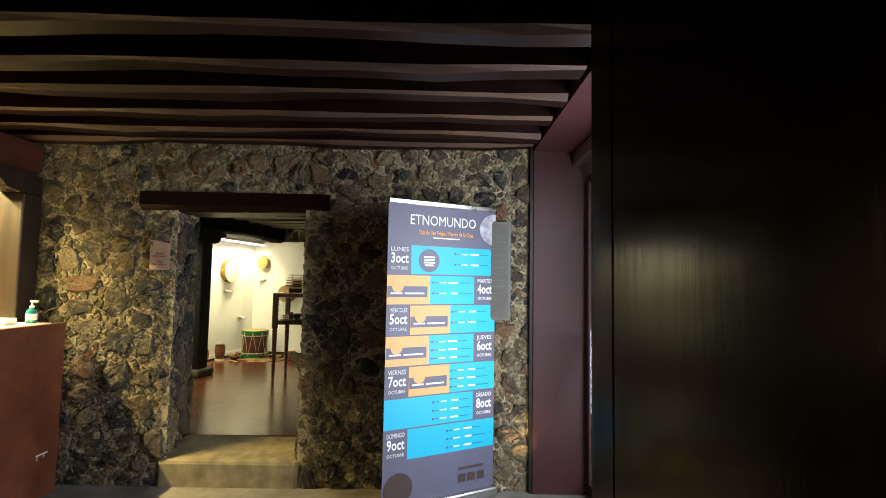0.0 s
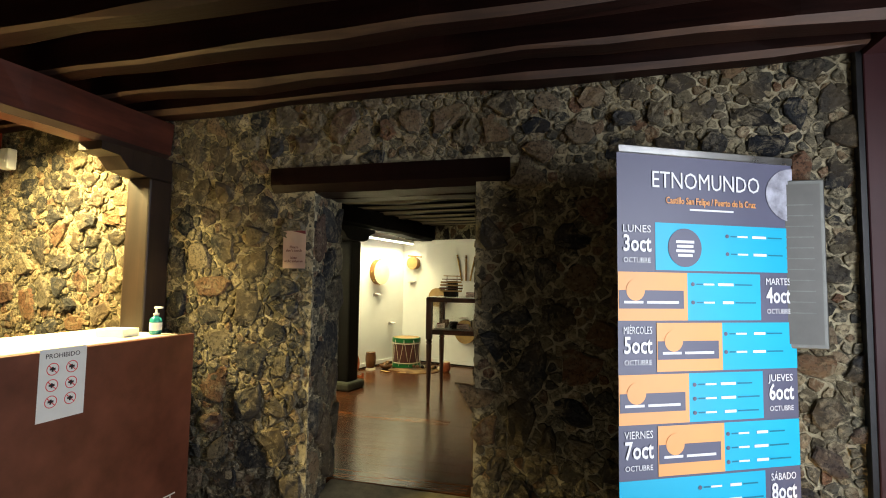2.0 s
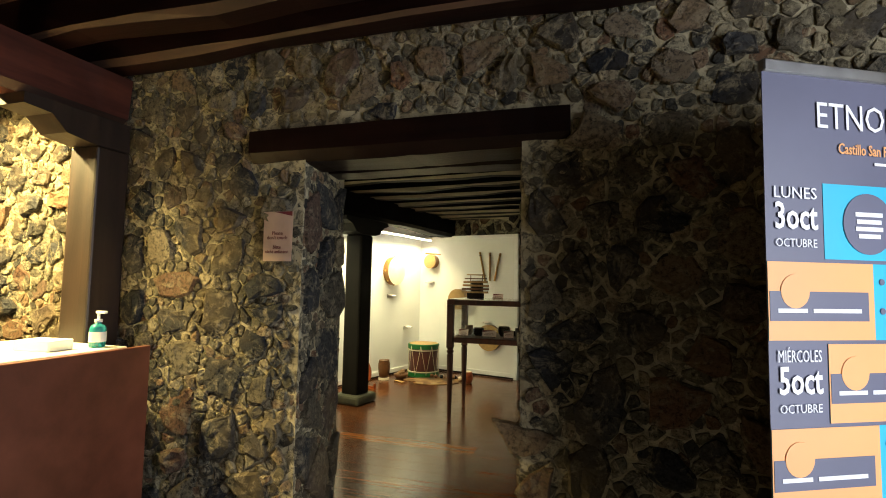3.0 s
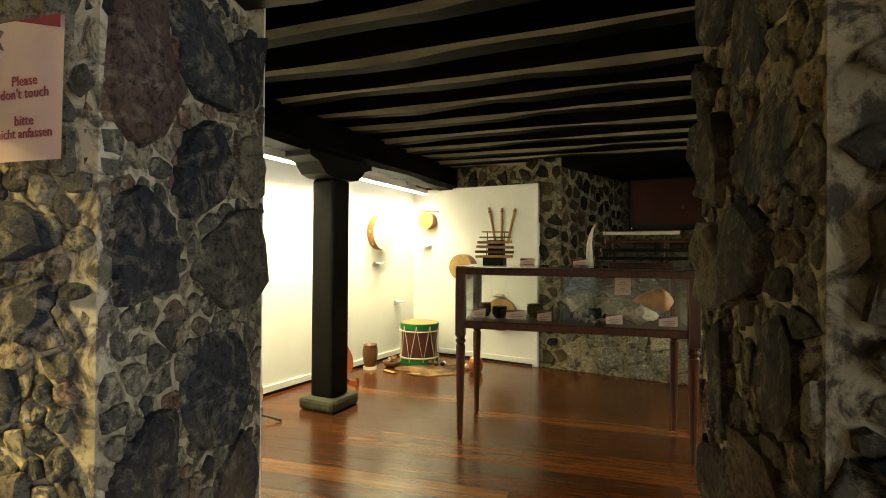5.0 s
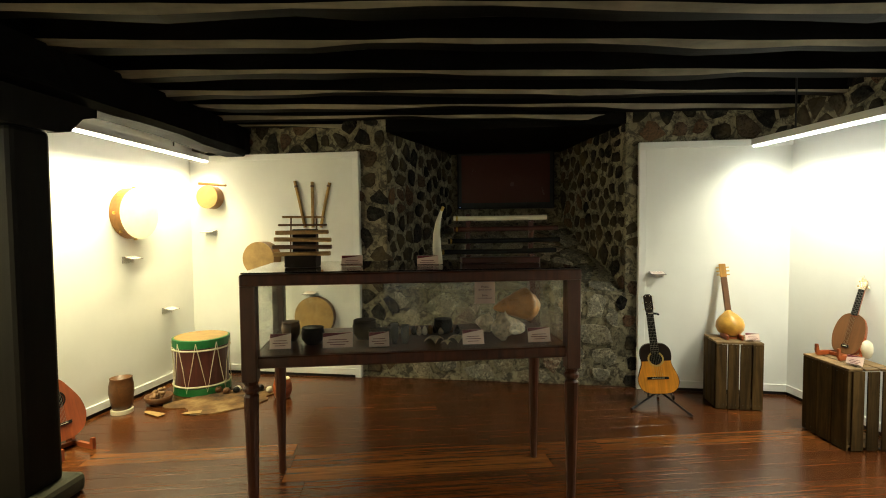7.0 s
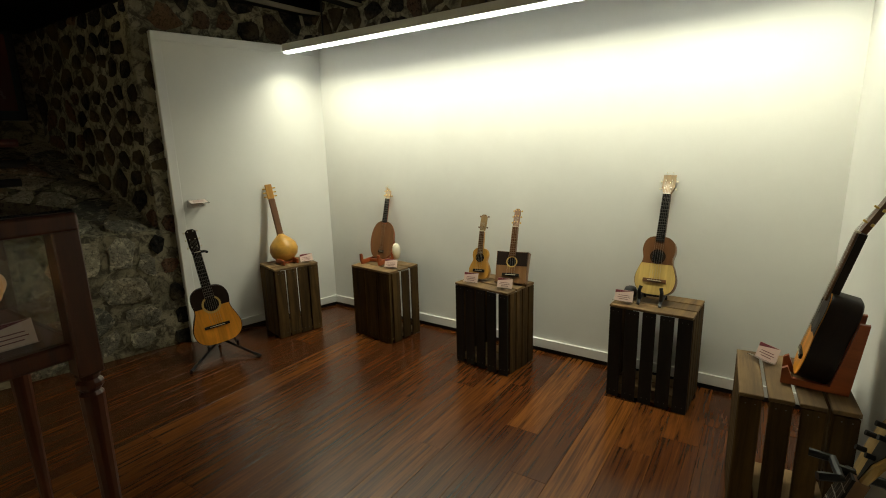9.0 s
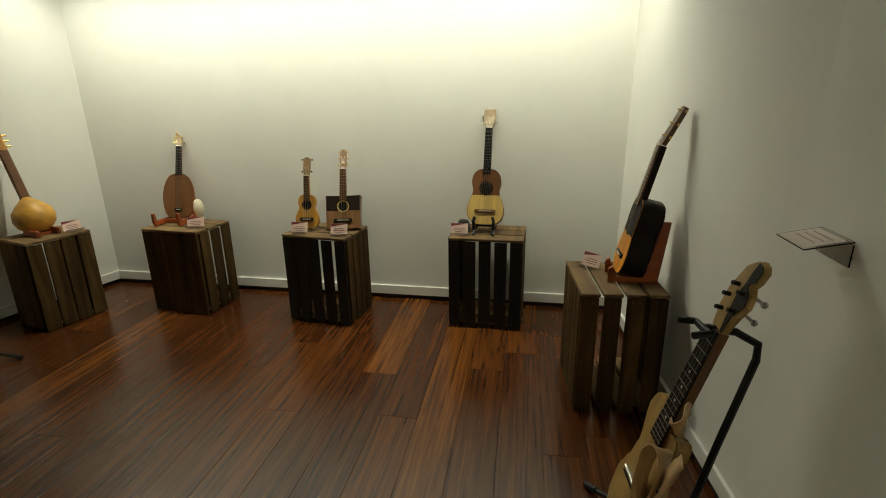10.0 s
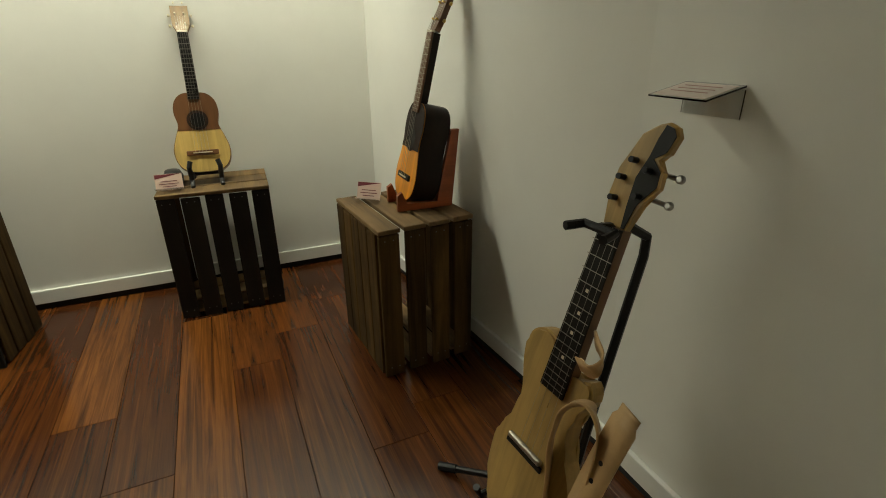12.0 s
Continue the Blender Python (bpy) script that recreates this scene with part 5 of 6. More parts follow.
# electric guitar with a leather strap on its stand
def electric():
    base, head = (0.230, 5.510, RF + 0.070), (0.216, 5.282, 1.190)
    m = lean(base, head, (-0.12, 0.95, 0.2))
    t = thing("electric_guitar", m, "pale ash electric guitar with a black fingerboard on a stand", "electric guitar")
    prof_r = [(0.005, 0.0), (0.06, 0.0), (0.115, 0.05), (0.125, 0.12), (0.10, 0.20), (0.062, 0.26), (0.055, 0.32), (0.075, 0.37), (0.06, 0.40), (0.028, 0.385)]
    prof_l = [(-0.02, 0.40), (-0.034, 0.428), (-0.06, 0.436), (-0.088, 0.424), (-0.10, 0.40), (-0.092, 0.355), (-0.073, 0.305), (-0.070, 0.255), (-0.096, 0.20), (-0.10, 0.15), (-0.085, 0.07), (-0.04, 0.01)]
    pts = prof_r + prof_l
    dense = []
    n = len(pts)
    for i in range(n):
        p = [pts[(i + d) % n] for d in (-1, 0, 1, 2)]
        for f in (0, 0.33, 0.66):
            q = []
            for c in (0, 1):
                a, b, d, e = (p[j][c] for j in range(4))
                q.append(0.5 * (2 * b + (d - a) * f + (2 * a - 5 * b + 4 * d - e) * f * f + (3 * b - a - 3 * d + e) * f ** 3))
            dense.append(tuple(q))
    bm = bmesh.new()
    outline_solid(bm, dense, -0.038, 0.0)
    bmesh.ops.bevel(bm, geom=[e for e in bm.edges if abs(e.verts[0].co.z - e.verts[1].co.z) < 1e-5], offset=0.005, segments=2, affect="EDGES")
    part("body", bm, MAPLE, t)
    nut = 0.660
    bm = bmesh.new()
    outline_solid(bm, [(-0.027, 0.36), (0.027, 0.36), (0.021, nut), (-0.021, nut)], -0.018, 0.004)
    part("neck", bm, WALNUT_LIGHT, t)
    bm = bmesh.new()
    outline_solid(bm, [(-0.028, 0.344), (0.028, 0.344), (0.0215, nut), (-0.0215, nut)], 0.0045, 0.010)
    part("fingerboard", bm, EBONY, t)
    bm = bmesh.new()
    sc = (nut - 0.344) / (1 - 2 ** (-17 / 12))
    for k in range(1, 17):
        y = nut - sc * (1 - 2 ** (-k / 12))
        box(bm, -0.026, 0.026, y - 0.0006, y + 0.0006, 0.010, 0.0112)
    tagged(part("frets", bm, STRING, t), kind="stuff")
    for k in (4.5, 6.5, 8.5, 11.5):
        y = nut - sc * (1 - 2 ** (-k / 12))
        part("fret_mark", bmbox(-0.003, 0.003, y - 0.003, y + 0.003, 0.0101, 0.0106), BONE, t)
    part("bridge", bmbox(-0.060, 0.032, 0.20, 0.212, 0.0005, 0.012, None, 0.003), STRING, t)
    part("bridge_plate", bmbox(-0.064, 0.036, 0.186, 0.199, 0.0005, 0.006, None, 0.002), EBONY, t)
    hm = Matrix.Translation((0, nut, -0.004))
    bm = bmesh.new()
    outline_solid(bm, [(-0.026, 0), (0.021, 0), (0.028, 0.045), (0.05, 0.078), (0.047, 0.103), (0.028, 0.119), (0.045, 0.131), (0.051, 0.158), (0.043, 0.171), (0.028, 0.176), (0.012, 0.170), (-0.012, 0.152), (-0.034, 0.092), (-0.036, 0.05)], -0.012, 0.004, hm)
    bmesh.ops.bevel(bm, geom=[e for e in bm.edges if abs(e.verts[0].co.z - e.verts[1].co.z) < 1e-5], offset=0.003, segments=1, affect="EDGES")
    hd = part("headstock", bm, MAPLE, t)
    bm = bmesh.new()
    outline_solid(bm, [(0.018, 0.002), (0.025, 0.045), (0.047, 0.079), (0.044, 0.102), (0.025, 0.119), (0.042, 0.132), (0.048, 0.157), (0.040, 0.168), (0.026, 0.171), (0.020, 0.150), (0.016, 0.120), (0.006, 0.085), (0.008, 0.040), (0.012, 0.002)], 0.0045, 0.006, hm)
    part("dark_inlay", bm, EBONY, hd)
    for k, (x, y, s) in enumerate(((-0.004, 0.110, 0), (-0.016, 0.080, 0), (-0.018, 0.045, 0), (0.024, 0.058, 1), (0.026, 0.100, 1))):
        bm = tube(bmesh.new(), [hm @ Vector((x, y, 0.004)), hm @ Vector((x, y, 0.02))], 0.005, 10)
        part("string_post", bm, BLACK, hd)
        if not s:
            continue
        bm = tube(bmesh.new(), [hm @ Vector((x, y, -0.016)), hm @ Vector((x + s * 0.034, y, -0.016))], 0.004, 8)
        lathe(bm, [(0.005, -0.005), (0.007, -0.002), (0.007, 0.003), (0.004, 0.005)], 12, hm @ pose(x + s * 0.040, y, -0.016))
        part("tuning_peg", bm, METAL, hd)
    bm = bmesh.new()
    for k in range(4):
        f = (k - 1.5) / 3
        tube(bm, [(f * 0.05, 0.206, 0.0125), (f * 0.036, nut, 0.0125)], 0.0003, 4)
    tagged(part("string_set", bm, STRING, t), kind="stuff")
    return m


EM = electric()
t = thing("leather_strap", EM, "tan leather guitar strap looped over the electric guitar", "strap")


def ribbon(path, width, thick, across):
    bm = bmesh.new()
    path = [Vector(p) for p in path]
    fine = []
    for i in range(len(path) - 1):
        p = [path[max(0, i - 1)], path[i], path[i + 1], path[min(len(path) - 1, i + 2)]]
        for k in range(6):
            f = k / 6
            fine.append(0.5 * (2 * p[1] + (p[2] - p[0]) * f + (2 * p[0] - 5 * p[1] + 4 * p[2] - p[3]) * f * f + (3 * p[1] - p[0] - 3 * p[2] + p[3]) * f ** 3))
    fine.append(path[-1])
    rows = []
    for i, p in enumerate(fine):
        d = (fine[min(i + 1, len(fine) - 1)] - fine[max(i - 1, 0)]).normalized()
        a = Vector(across)
        a = (a - d * a.dot(d)).normalized()
        nrm = d.cross(a)
        w = width / 2 * (1.0 if 2 < i < len(fine) - 3 else 0.78)
        rows.append([bm.verts.new(p + a * w * s + nrm * thick / 2 * q) for s, q in ((-1, -1), (1, -1), (1, 1), (-1, 1))])
    for a, b in zip(rows, rows[1:]):
        for k in range(4):
            bm.faces.new((a[k], a[(k + 1) % 4], b[(k + 1) % 4], b[k]))
    bm.faces.new(rows[0][::-1])
    bm.faces.new(rows[-1])
    return bm


part("strap_end", ribbon([(0.032, 0.47, -0.012), (0.055, 0.475, 0.01), (0.082, 0.462, 0.022), (0.075, 0.440, 0.03), (0.035, 0.425, 0.012)], 0.034, 0.003, (0.25, 0.75, 0.6)), LEATHER, t, "", True)
part("upper_loop", ribbon([(0.075, 0.15, 0.012), (0.062, 0.22, 0.02), (0.055, 0.29, 0.035), (0.066, 0.36, 0.045), (0.105, 0.395, 0.05), (0.138, 0.36, 0.045), (0.142, 0.25, 0.03)], 0.058, 0.003, (0.45, 0.35, 0.8)), LEATHER, t, "", True)
part("hanging_end", ribbon([(0.172, 0.435, 0.05), (0.168, 0.38, 0.056), (0.162, 0.30, 0.058), (0.155, 0.20, 0.056), (0.145, 0.08, 0.05), (0.14, 0.0, 0.045)], 0.056, 0.003, (1.0, 0.15, 0.3)), LEATHER, t, "", True)
part("buckle_hole", tube(bmesh.new(), [(0.165, 0.34, 0.0535), (0.165, 0.34, 0.0605)], 0.004, 8), EBONY, t)
part("buckle_hole", tube(bmesh.new(), [(0.162, 0.305, 0.0545), (0.162, 0.305, 0.0615)], 0.004, 8), EBONY, t)
floor_stand("instrument_stand", (0.234, 5.482, 0), (0.222, 5.367, 1.005), (-0.12, 0.95, 0), 0.15, "black folding floor stand holding the electric guitar", (0.165, 0.265))


FADED_INK = plain("faded_red_ink", (0.52, 0.34, 0.30), 0.7, 0, 0.05)
PALE_CARD = plain("pale_pink_card", (0.78, 0.68, 0.62), 0.6, 0, 0.05)


def wall_label(m, name="wall_label", label="clear acrylic label holder projecting from the white wall"):
    """y runs out of the wall, x along it."""
    t = thing(name, m, label, "label holder")
    part("shelf", bmbox(-0.058, 0.058, 0.0, 0.088, 0.0, 0.003, pose(0, 0, 0, -12, 0, 0)), ACRYLIC, t)
    part("printed_card", bmbox(-0.052, 0.052, 0.010, 0.083, 0.0031, 0.0042, pose(0, 0, 0, -12, 0, 0)), PALE_CARD, t)
    bars("unread_print", [(-0.036, 0.036, 0.026 + 0.016 * k, 0.028 + 0.016 * k) for k in range(3)], FADED_INK, t, pose(0, 0, 0, -12, 0, 0), 0.0043)
    part("back_plate", bmbox(-0.058, 0.058, 0.0, 0.003, -0.05, -0.004), ACRYLIC, t)
    return t


wall_label(pose(0.25, YB + 0.021, 1.235, 0, 0, 0))


def left_frame(y, z, d=0.002):
    s = (y - L0.y) / left_dir.y
    p = L0 + left_dir * s
    n = Vector((left_dir.y, -left_dir.x, 0))
    m = Matrix((-left_dir, n, Vector((0, 0, 1)))).transposed().to_4x4()
    m.translation = Vector((p.x, p.y, z)) + n * d
    return m


for y, z in ((8.95, 1.46), (9.35, 0.99), (6.35, 1.12)):
    wall_label(left_frame(y, z))


def back_frame(s, z, d):
    """x along the far wall, y up, z out of it."""
    return frame_on(back(s, -d, z), BU, (0, 0, 1))


wall_label(Matrix.Translation(back(0.38, -0.052, 1.66)) @ pose(0, 0, 0, 0, 0, BACK_YAW + 180))
wall_label(Matrix.Translation(back(4.33, -0.052, 1.30)) @ pose(0, 0, 0, 0, 0, BACK_YAW + 180))


# ---- drums on the walls and floor ----
def frame_drum(m, r, depth, label, rim_mat, skin, name="frame_drum", jingles=0, category="frame drum"):
    """z out of the wall."""
    t = thing(name, m, label, category, "drums on the walls")
    bm = bmesh.new()
    n = 36
    vs = []
    for rad, z in ((r, 0), (r, depth), (r - 0.008, depth), (r - 0.008, 0)):
        vs.append([bm.verts.new((rad * math.cos(2 * math.pi * k / n), rad * math.sin(2 * math.pi * k / n), z)) for k in range(n)])
    for a, b in zip(vs, vs[1:] + vs[:1]):
        for k in range(n):
            bm.faces.new((a[k], a[(k + 1) % n], b[(k + 1) % n], b[k]))
    part("hoop", bm, rim_mat, t, "", False)
    bm = bmesh.new()
    disc(bm, 0, 0, r - 0.0005, depth + 0.0005, depth + 0.002, n)
    part("skin", bm, skin, t)
    for k in range(jingles):
        a = 2 * math.pi * k / jingles
        part("jingle", tube(bmesh.new(), [(r * math.cos(a), r * math.sin(a), depth * 0.4), (r * math.cos(a), r * math.sin(a), depth * 0.6)], 0.012, 10), BRASS, t)
    return t


nl = Vector((left_dir.y, -left_dir.x, 0))
frame_drum(frame_on(left_frame(8.98, 1.80, 0.004).translation, left_dir, (0, 0, 1)), 0.20, 0.09, "large tan wooden tambourine with a white skin on the wall", HOOP_WOOD, HIDE, "tambourine", 8, "tambourine")
frame_drum(back_frame(0.41, 1.965, 0.053), 0.105, 0.10, "small tan hand drum hanging on the wall", HOOP_WOOD, TAN_SKIN)
t = thing("drum_stick", back_frame(0.41, 2.082, 0.12), "short wooden stick resting over the small drum", "stick")
part("rod", tube(bmesh.new(), [(-0.10, 0.01, 0.0), (0.17, -0.012, 0.0)], 0.012, 10), HOOP_WOOD, t)
frame_drum(back_frame(0.92, 1.405, 0.053), 0.15, 0.14, "round two-headed hand drum with a tan skin on the wall", HOOP_WOOD, TAN_SKIN)
frame_drum(back_frame(1.40, 0.875, 0.053), 0.185, 0.06, "large frame drum with a stretched tan skin low on the wall", WALNUT, TAN_SKIN)
wall_label(Matrix.Translation(back(1.36, -0.052, 1.10)) @ pose(0, 0, 0, 0, 0, BACK_YAW + 180))
for k, (x0, x1) in enumerate(((1.22, 1.31), (1.385, 1.385), (1.55, 1.46))):
    t = thing("wooden_flute", back_frame(0, 0, 0.065), "straight tan wooden flute fixed on the white panel", "flute", "flutes on the panel")
    part("tube", tube(bmesh.new(), [(x0, 2.10 - 0.01 * k % 2, 0), ((x0 + x1) / 2, 1.9, 0), (x1, 1.68, 0)], 0.014, 12), FLUTE_WOOD if k != 1 else TAN_SKIN, t)
    part("ring", tube(bmesh.new(), [(x0 * 0.9 + x1 * 0.1, 2.06, 0), (x0 * 0.86 + x1 * 0.14, 2.043, 0)], 0.016, 12), WALNUT, t)

GREEN = plain("green_drum_hoop", (0.008, 0.13, 0.03), 0.4, 0, 0.15)
DRUM_RED = wood("dark_red_drum_shell", (0.05, 0.012, 0.008), (0.13, 0.03, 0.02), 0.4, 1, 2, False, 0.1)
ROPE = plain("white_rope", (0.62, 0.56, 0.40), 0.8, 0, 0.1, 60, 0.3)


def rope_drum():
    t = thing("rope_drum", pose(-2.83, 9.17, RF), "dark red rope-tensioned drum with green hoops", "drum")
    R = 0.205
    part("shell", lathe(bmesh.new(), [(R - 0.01, 0.05), (R, 0.055), (R, 0.40), (R - 0.01, 0.405)], 36), DRUM_RED, t, "", False)
    for z0, z1 in ((0.0, 0.06), (0.385, 0.455)):
        part("hoop", lathe(bmesh.new(), [(R + 0.008, z0), (R + 0.018, z0 + 0.004), (R + 0.018, z1 - 0.004), (R + 0.008, z1)], 36), GREEN, t, "green painted hoop")
    part("skin", lathe(bmesh.new(), [(R + 0.002, 0.4555), (R, 0.457), (0.01, 0.4575)], 36), TAN_SKIN, t, "tan drum skin")
    for z in (0.075, 0.37):
        part("rim_cord", tube(bmesh.new(), [((R + 0.016) * math.cos(2 * math.pi * k / 36), (R + 0.016) * math.sin(2 * math.pi * k / 36), z) for k in range(37)], 0.007, 6), ROPE, t)
    n = 9
    for k in range(n):
        a0, a1 = 2 * math.pi * k / n, 2 * math.pi * (k + 0.5) / n
        bm = tube(bmesh.new(), [((R + 0.022) * math.cos(a0), (R + 0.022) * math.sin(a0), 0.43), ((R + 0.012) * math.cos((a0 + a1) / 2), (R + 0.012) * math.sin((a0 + a1) / 2), 0.23), ((R + 0.022) * math.cos(a1), (R + 0.022) * math.sin(a1), 0.03), ((R + 0.012) * math.cos((a1 * 3 - a0) / 2), (R + 0.012) * math.sin((a1 * 3 - a0) / 2), 0.23), ((R + 0.022) * math.cos(2 * a1 - a0), (R + 0.022) * math.sin(2 * a1 - a0), 0.43)], 0.0034, 6)
        part("rope", bm, ROPE, t)


rope_drum()
t = thing("wooden_jar", pose(-3.215, 8.67, RF), "brown barrel-shaped wooden jar drum with a pale foot", "jar")
part("jar", lathe(bmesh.new(), [(0.06, 0.03), (0.072, 0.08), (0.082, 0.15), (0.08, 0.21), (0.07, 0.255), (0.074, 0.262), (0.062, 0.262), (0.058, 0.20)], 24), WALNUT, t, "", True)
part("foot", lathe(bmesh.new(), [(0.074, 0), (0.074, 0.028), (0.066, 0.03)], 24), BONE, t, "pale foot ring")


def hide_rug():
    t = thing("animal_hide", pose(-2.52, 8.85, RF), "brown and tan goat hide spread on the floor", "hide")
    rng = random.Random(3)
    pts = []
    for k in range(40):
        a = 2 * math.pi * k / 40
        r = 1 + 0.16 * math.sin(3 * a + 0.5) + 0.10 * math.sin(5 * a) + rng.uniform(-0.05, 0.05)
        pts.append((0.40 * r * math.cos(a), 0.24 * r * math.sin(a)))
    bm = bmesh.new()
    outline_solid(bm, pts, 0.001, 0.008)
    part("pelt", bm, PELT, t, "", False, pose(0, 0, 0, 0, 0, 25))
    for x, y, a, L in ((-0.36, -0.30, 60, 0.16), (0.38, 0.12, 10, 0.22), (-0.1, -0.26, 100, 0.1)):
        bm = bmesh.new()
        outline_solid(bm, [(-0.03, 0), (0.03, 0), (0.02, L), (0.0, L + 0.03), (-0.02, L)], 0.0085, 0.012, pose(x, y, 0, 0, 0, a))
        part("leg", bm, TAN_SKIN, t, "tan flattened leg skin")


def pelt_material():
    m = Mat("goat_pelt", 0.9)
    v = m.coords()
    m.color(m.ramp(m.noise(v, 5, 4), [(0.35, (0.03, 0.015, 0.007)), (0.5, (0.16, 0.08, 0.025)), (0.68, (0.34, 0.22, 0.09))]))
    m.bump(m.noise(m.coords((300, 60, 60)), 1, 3), 0.5, 0.004)
    return m.m


PELT = pelt_material()
hide_rug()


def small_percussion():
    rng = random.Random(8)
    t = thing("percussion_basket", pose(-3.03, 8.83, RF), "brown wooden bowl holding shells and nuts", "bowl")
    part("bowl", lathe(bmesh.new(), [(0.05, 0), (0.085, 0.02), (0.10, 0.065), (0.094, 0.066), (0.078, 0.03), (0.02, 0.014)], 24), WALNUT, t, "", True)
    bm = bmesh.new()
    for k in range(16):
        lathe(bm, [(0.005, -0.014), (0.016, -0.004), (0.014, 0.01), (0.004, 0.016)], 8, pose(rng.uniform(-0.055, 0.055), rng.uniform(-0.055, 0.055), 0.05 + rng.uniform(0, 0.06), rng.uniform(0, 180), rng.uniform(0, 90), 0))
    tagged(part("nuts", bm, HIDE_BROWN, t, "", True), kind="stuff")
    for k in range(9):
        x, y = -2.72 + 0.50 * rng.random(), 8.98 + 0.12 * rng.random()
        o = thing("seed_rattle", pose(x, y, RF + 0.008, 0, 0, rng.uniform(0, 180)), "small dark seed rattle lying on the hide", "rattle", "rattles on the hide")
        part("seed", lathe(bmesh.new(), [(0.004, 0), (0.024, 0.008), (0.03, 0.026), (0.02, 0.044), (0.005, 0.05)], 12), (HIDE_BROWN, EBONY, BONE, WALNUT)[k % 4], o, "", True)
        part("handle", tube(bmesh.new(), [(0.02, 0, 0.02), (0.085, 0, 0.008)], 0.006, 8), WALNUT, o)
    o = thing("small_barrel_drum", pose(-2.10, 8.88, RF), "small reddish wooden barrel drum on the floor", "drum")
    part("shell", lathe(bmesh.new(), [(0.055, 0), (0.075, 0.05), (0.075, 0.10), (0.06, 0.15)], 20), REDWOOD, o, "", True)
    part("skin", lathe(bmesh.new(), [(0.058, 0.1505), (0.056, 0.154), (0.01, 0.155)], 20), HIDE, o)


HIDE_BROWN = plain("brown_seed_pods", (0.22, 0.12, 0.05), 0.6, 0, 0.4, 30, 0.2)
small_percussion()

# ---- on the display case ----
TOP = RF + 1.1705
XYL = wood_simple("xylophone_wood", (0.44, 0.25, 0.085))


def xylophone_rack():
    t = thing("wooden_bar_chime", pose(-1.611, 7.296, TOP, 0, 0, -4), "small chime of wooden bars on a dark block", "bar chime")
    part("block", bmbox(-0.075, 0.075, -0.05, 0.05, 0.0, 0.055, None, 0.003), DARK_WOOD, t)
    for s in (-1, 1):
        part("cord_post", tube(bmesh.new(), [(s * 0.062, 0.01, 0.056), (s * 0.062, 0.03, 0.245)], 0.004, 6), WALNUT, t)
    part("resonator", bmbox(-0.06, 0.06, 0.03, 0.07, 0.06, 0.18, None, 0.004), DARK_WOOD, t)
    for k, (w, z) in enumerate(((0.135, 0.062), (0.14, 0.095), (0.135, 0.13), (0.125, 0.165), (0.115, 0.20), (0.10, 0.238))):
        part("bar", bmbox(-w, w, -0.03 + 0.01 * k / 2, 0.0 + 0.01 * k / 2, z - (0.010 if k < 4 else 0.005), z + (0.010 if k < 4 else 0.005), pose(0, 0, 0, 0, (k % 3 - 1) * 0.8, 0), 0.003), XYL if k not in (1, 4) else WALNUT, t)


xylophone_rack()
card(facing(-1.376, 7.266, TOP, 0, -1), "pink information card on top of the display case", "information cards", 0.10, 0.055)
card(facing(-1.016, 7.186, TOP, 0, -1), "pink information card on top of the display case", "information cards", 0.10, 0.055)
t = thing("animal_horn", pose(-0.971, 7.346, TOP), "pale curved animal horn standing on end", "horn")
bm = tube(bmesh.new(), [(0.016, 0, 0.0), (0.010, 0, 0.08), (0.009, 0, 0.15), (0.017, 0, 0.21), (0.030, 0, 0.255), (0.036, 0, 0.27)], [0.024, 0.022, 0.018, 0.013, 0.008, 0.006], 16)
part("horn", bm, BONE, t, "", True)
part("mouthpiece", tube(bmesh.new(), [(0.034, 0, 0.266), (0.044, 0, 0.288)], 0.008, 12), BRASS, t)


RACK_WOOD = wood_simple("dark_red_rack_wood", (0.075, 0.015, 0.006))


def flute_rack():
    t = thing("flute_rack", pose(-0.633, 7.396, TOP), "red-brown wooden rack for long flutes", "rack")
    part("foot", bmbox(-0.20, 0.20, -0.05, 0.05, 0, 0.03, None, 0.003), RACK_WOOD, t)
    for s in (-1, 1):
        bm = bmbox(s * 0.165 - 0.012, s * 0.165 + 0.012, -0.012, 0.012, 0.031, 0.25, None, 0.003)
        for z in (0.055, 0.11, 0.17, 0.225):
            box(bm, s * 0.165 - 0.012, s * 0.165 + 0.012, -0.045, -0.013, z - 0.016, z - 0.010)
        part("post", bm, RACK_WOOD, t)
    for z, x0, x1, mat, lab in ((0.058, -0.31, 0.29, EBONY, "long black wooden flute on the rack"), (0.113, -0.27, 0.31, EBONY, "long black wooden flute on the rack"), (0.173, -0.24, 0.30, RACK_WOOD, "long dark red wooden flute on the rack"), (0.228, -0.24, 0.24, BONE, "long white flute on top of the rack")):
        f = thing("long_flute", pose(-0.633, 7.396 - 0.029, TOP), lab, "flute", "flutes on the rack")
        part("tube", tube(bmesh.new(), [(x0, 0, z), (0, 0, z + 0.001), (x1, 0, z + 0.005)], 0.0125, 12), mat, f)
        part("end_ring", tube(bmesh.new(), [(x0 + 0.01, 0, z), (x0 + 0.02, 0, z)], 0.0138, 12), BRASS, f)


flute_rack()

# ---- in the display case ----
CB = RF + 0.8015
SHELL = plain("pale_shell", (0.66, 0.56, 0.40), 0.35, 0, 0.45, 55, 0.3)
CONCH = plain("orange_conch_shell", (0.62, 0.30, 0.10), 0.3, 0, 0.3, 20, 0.3)


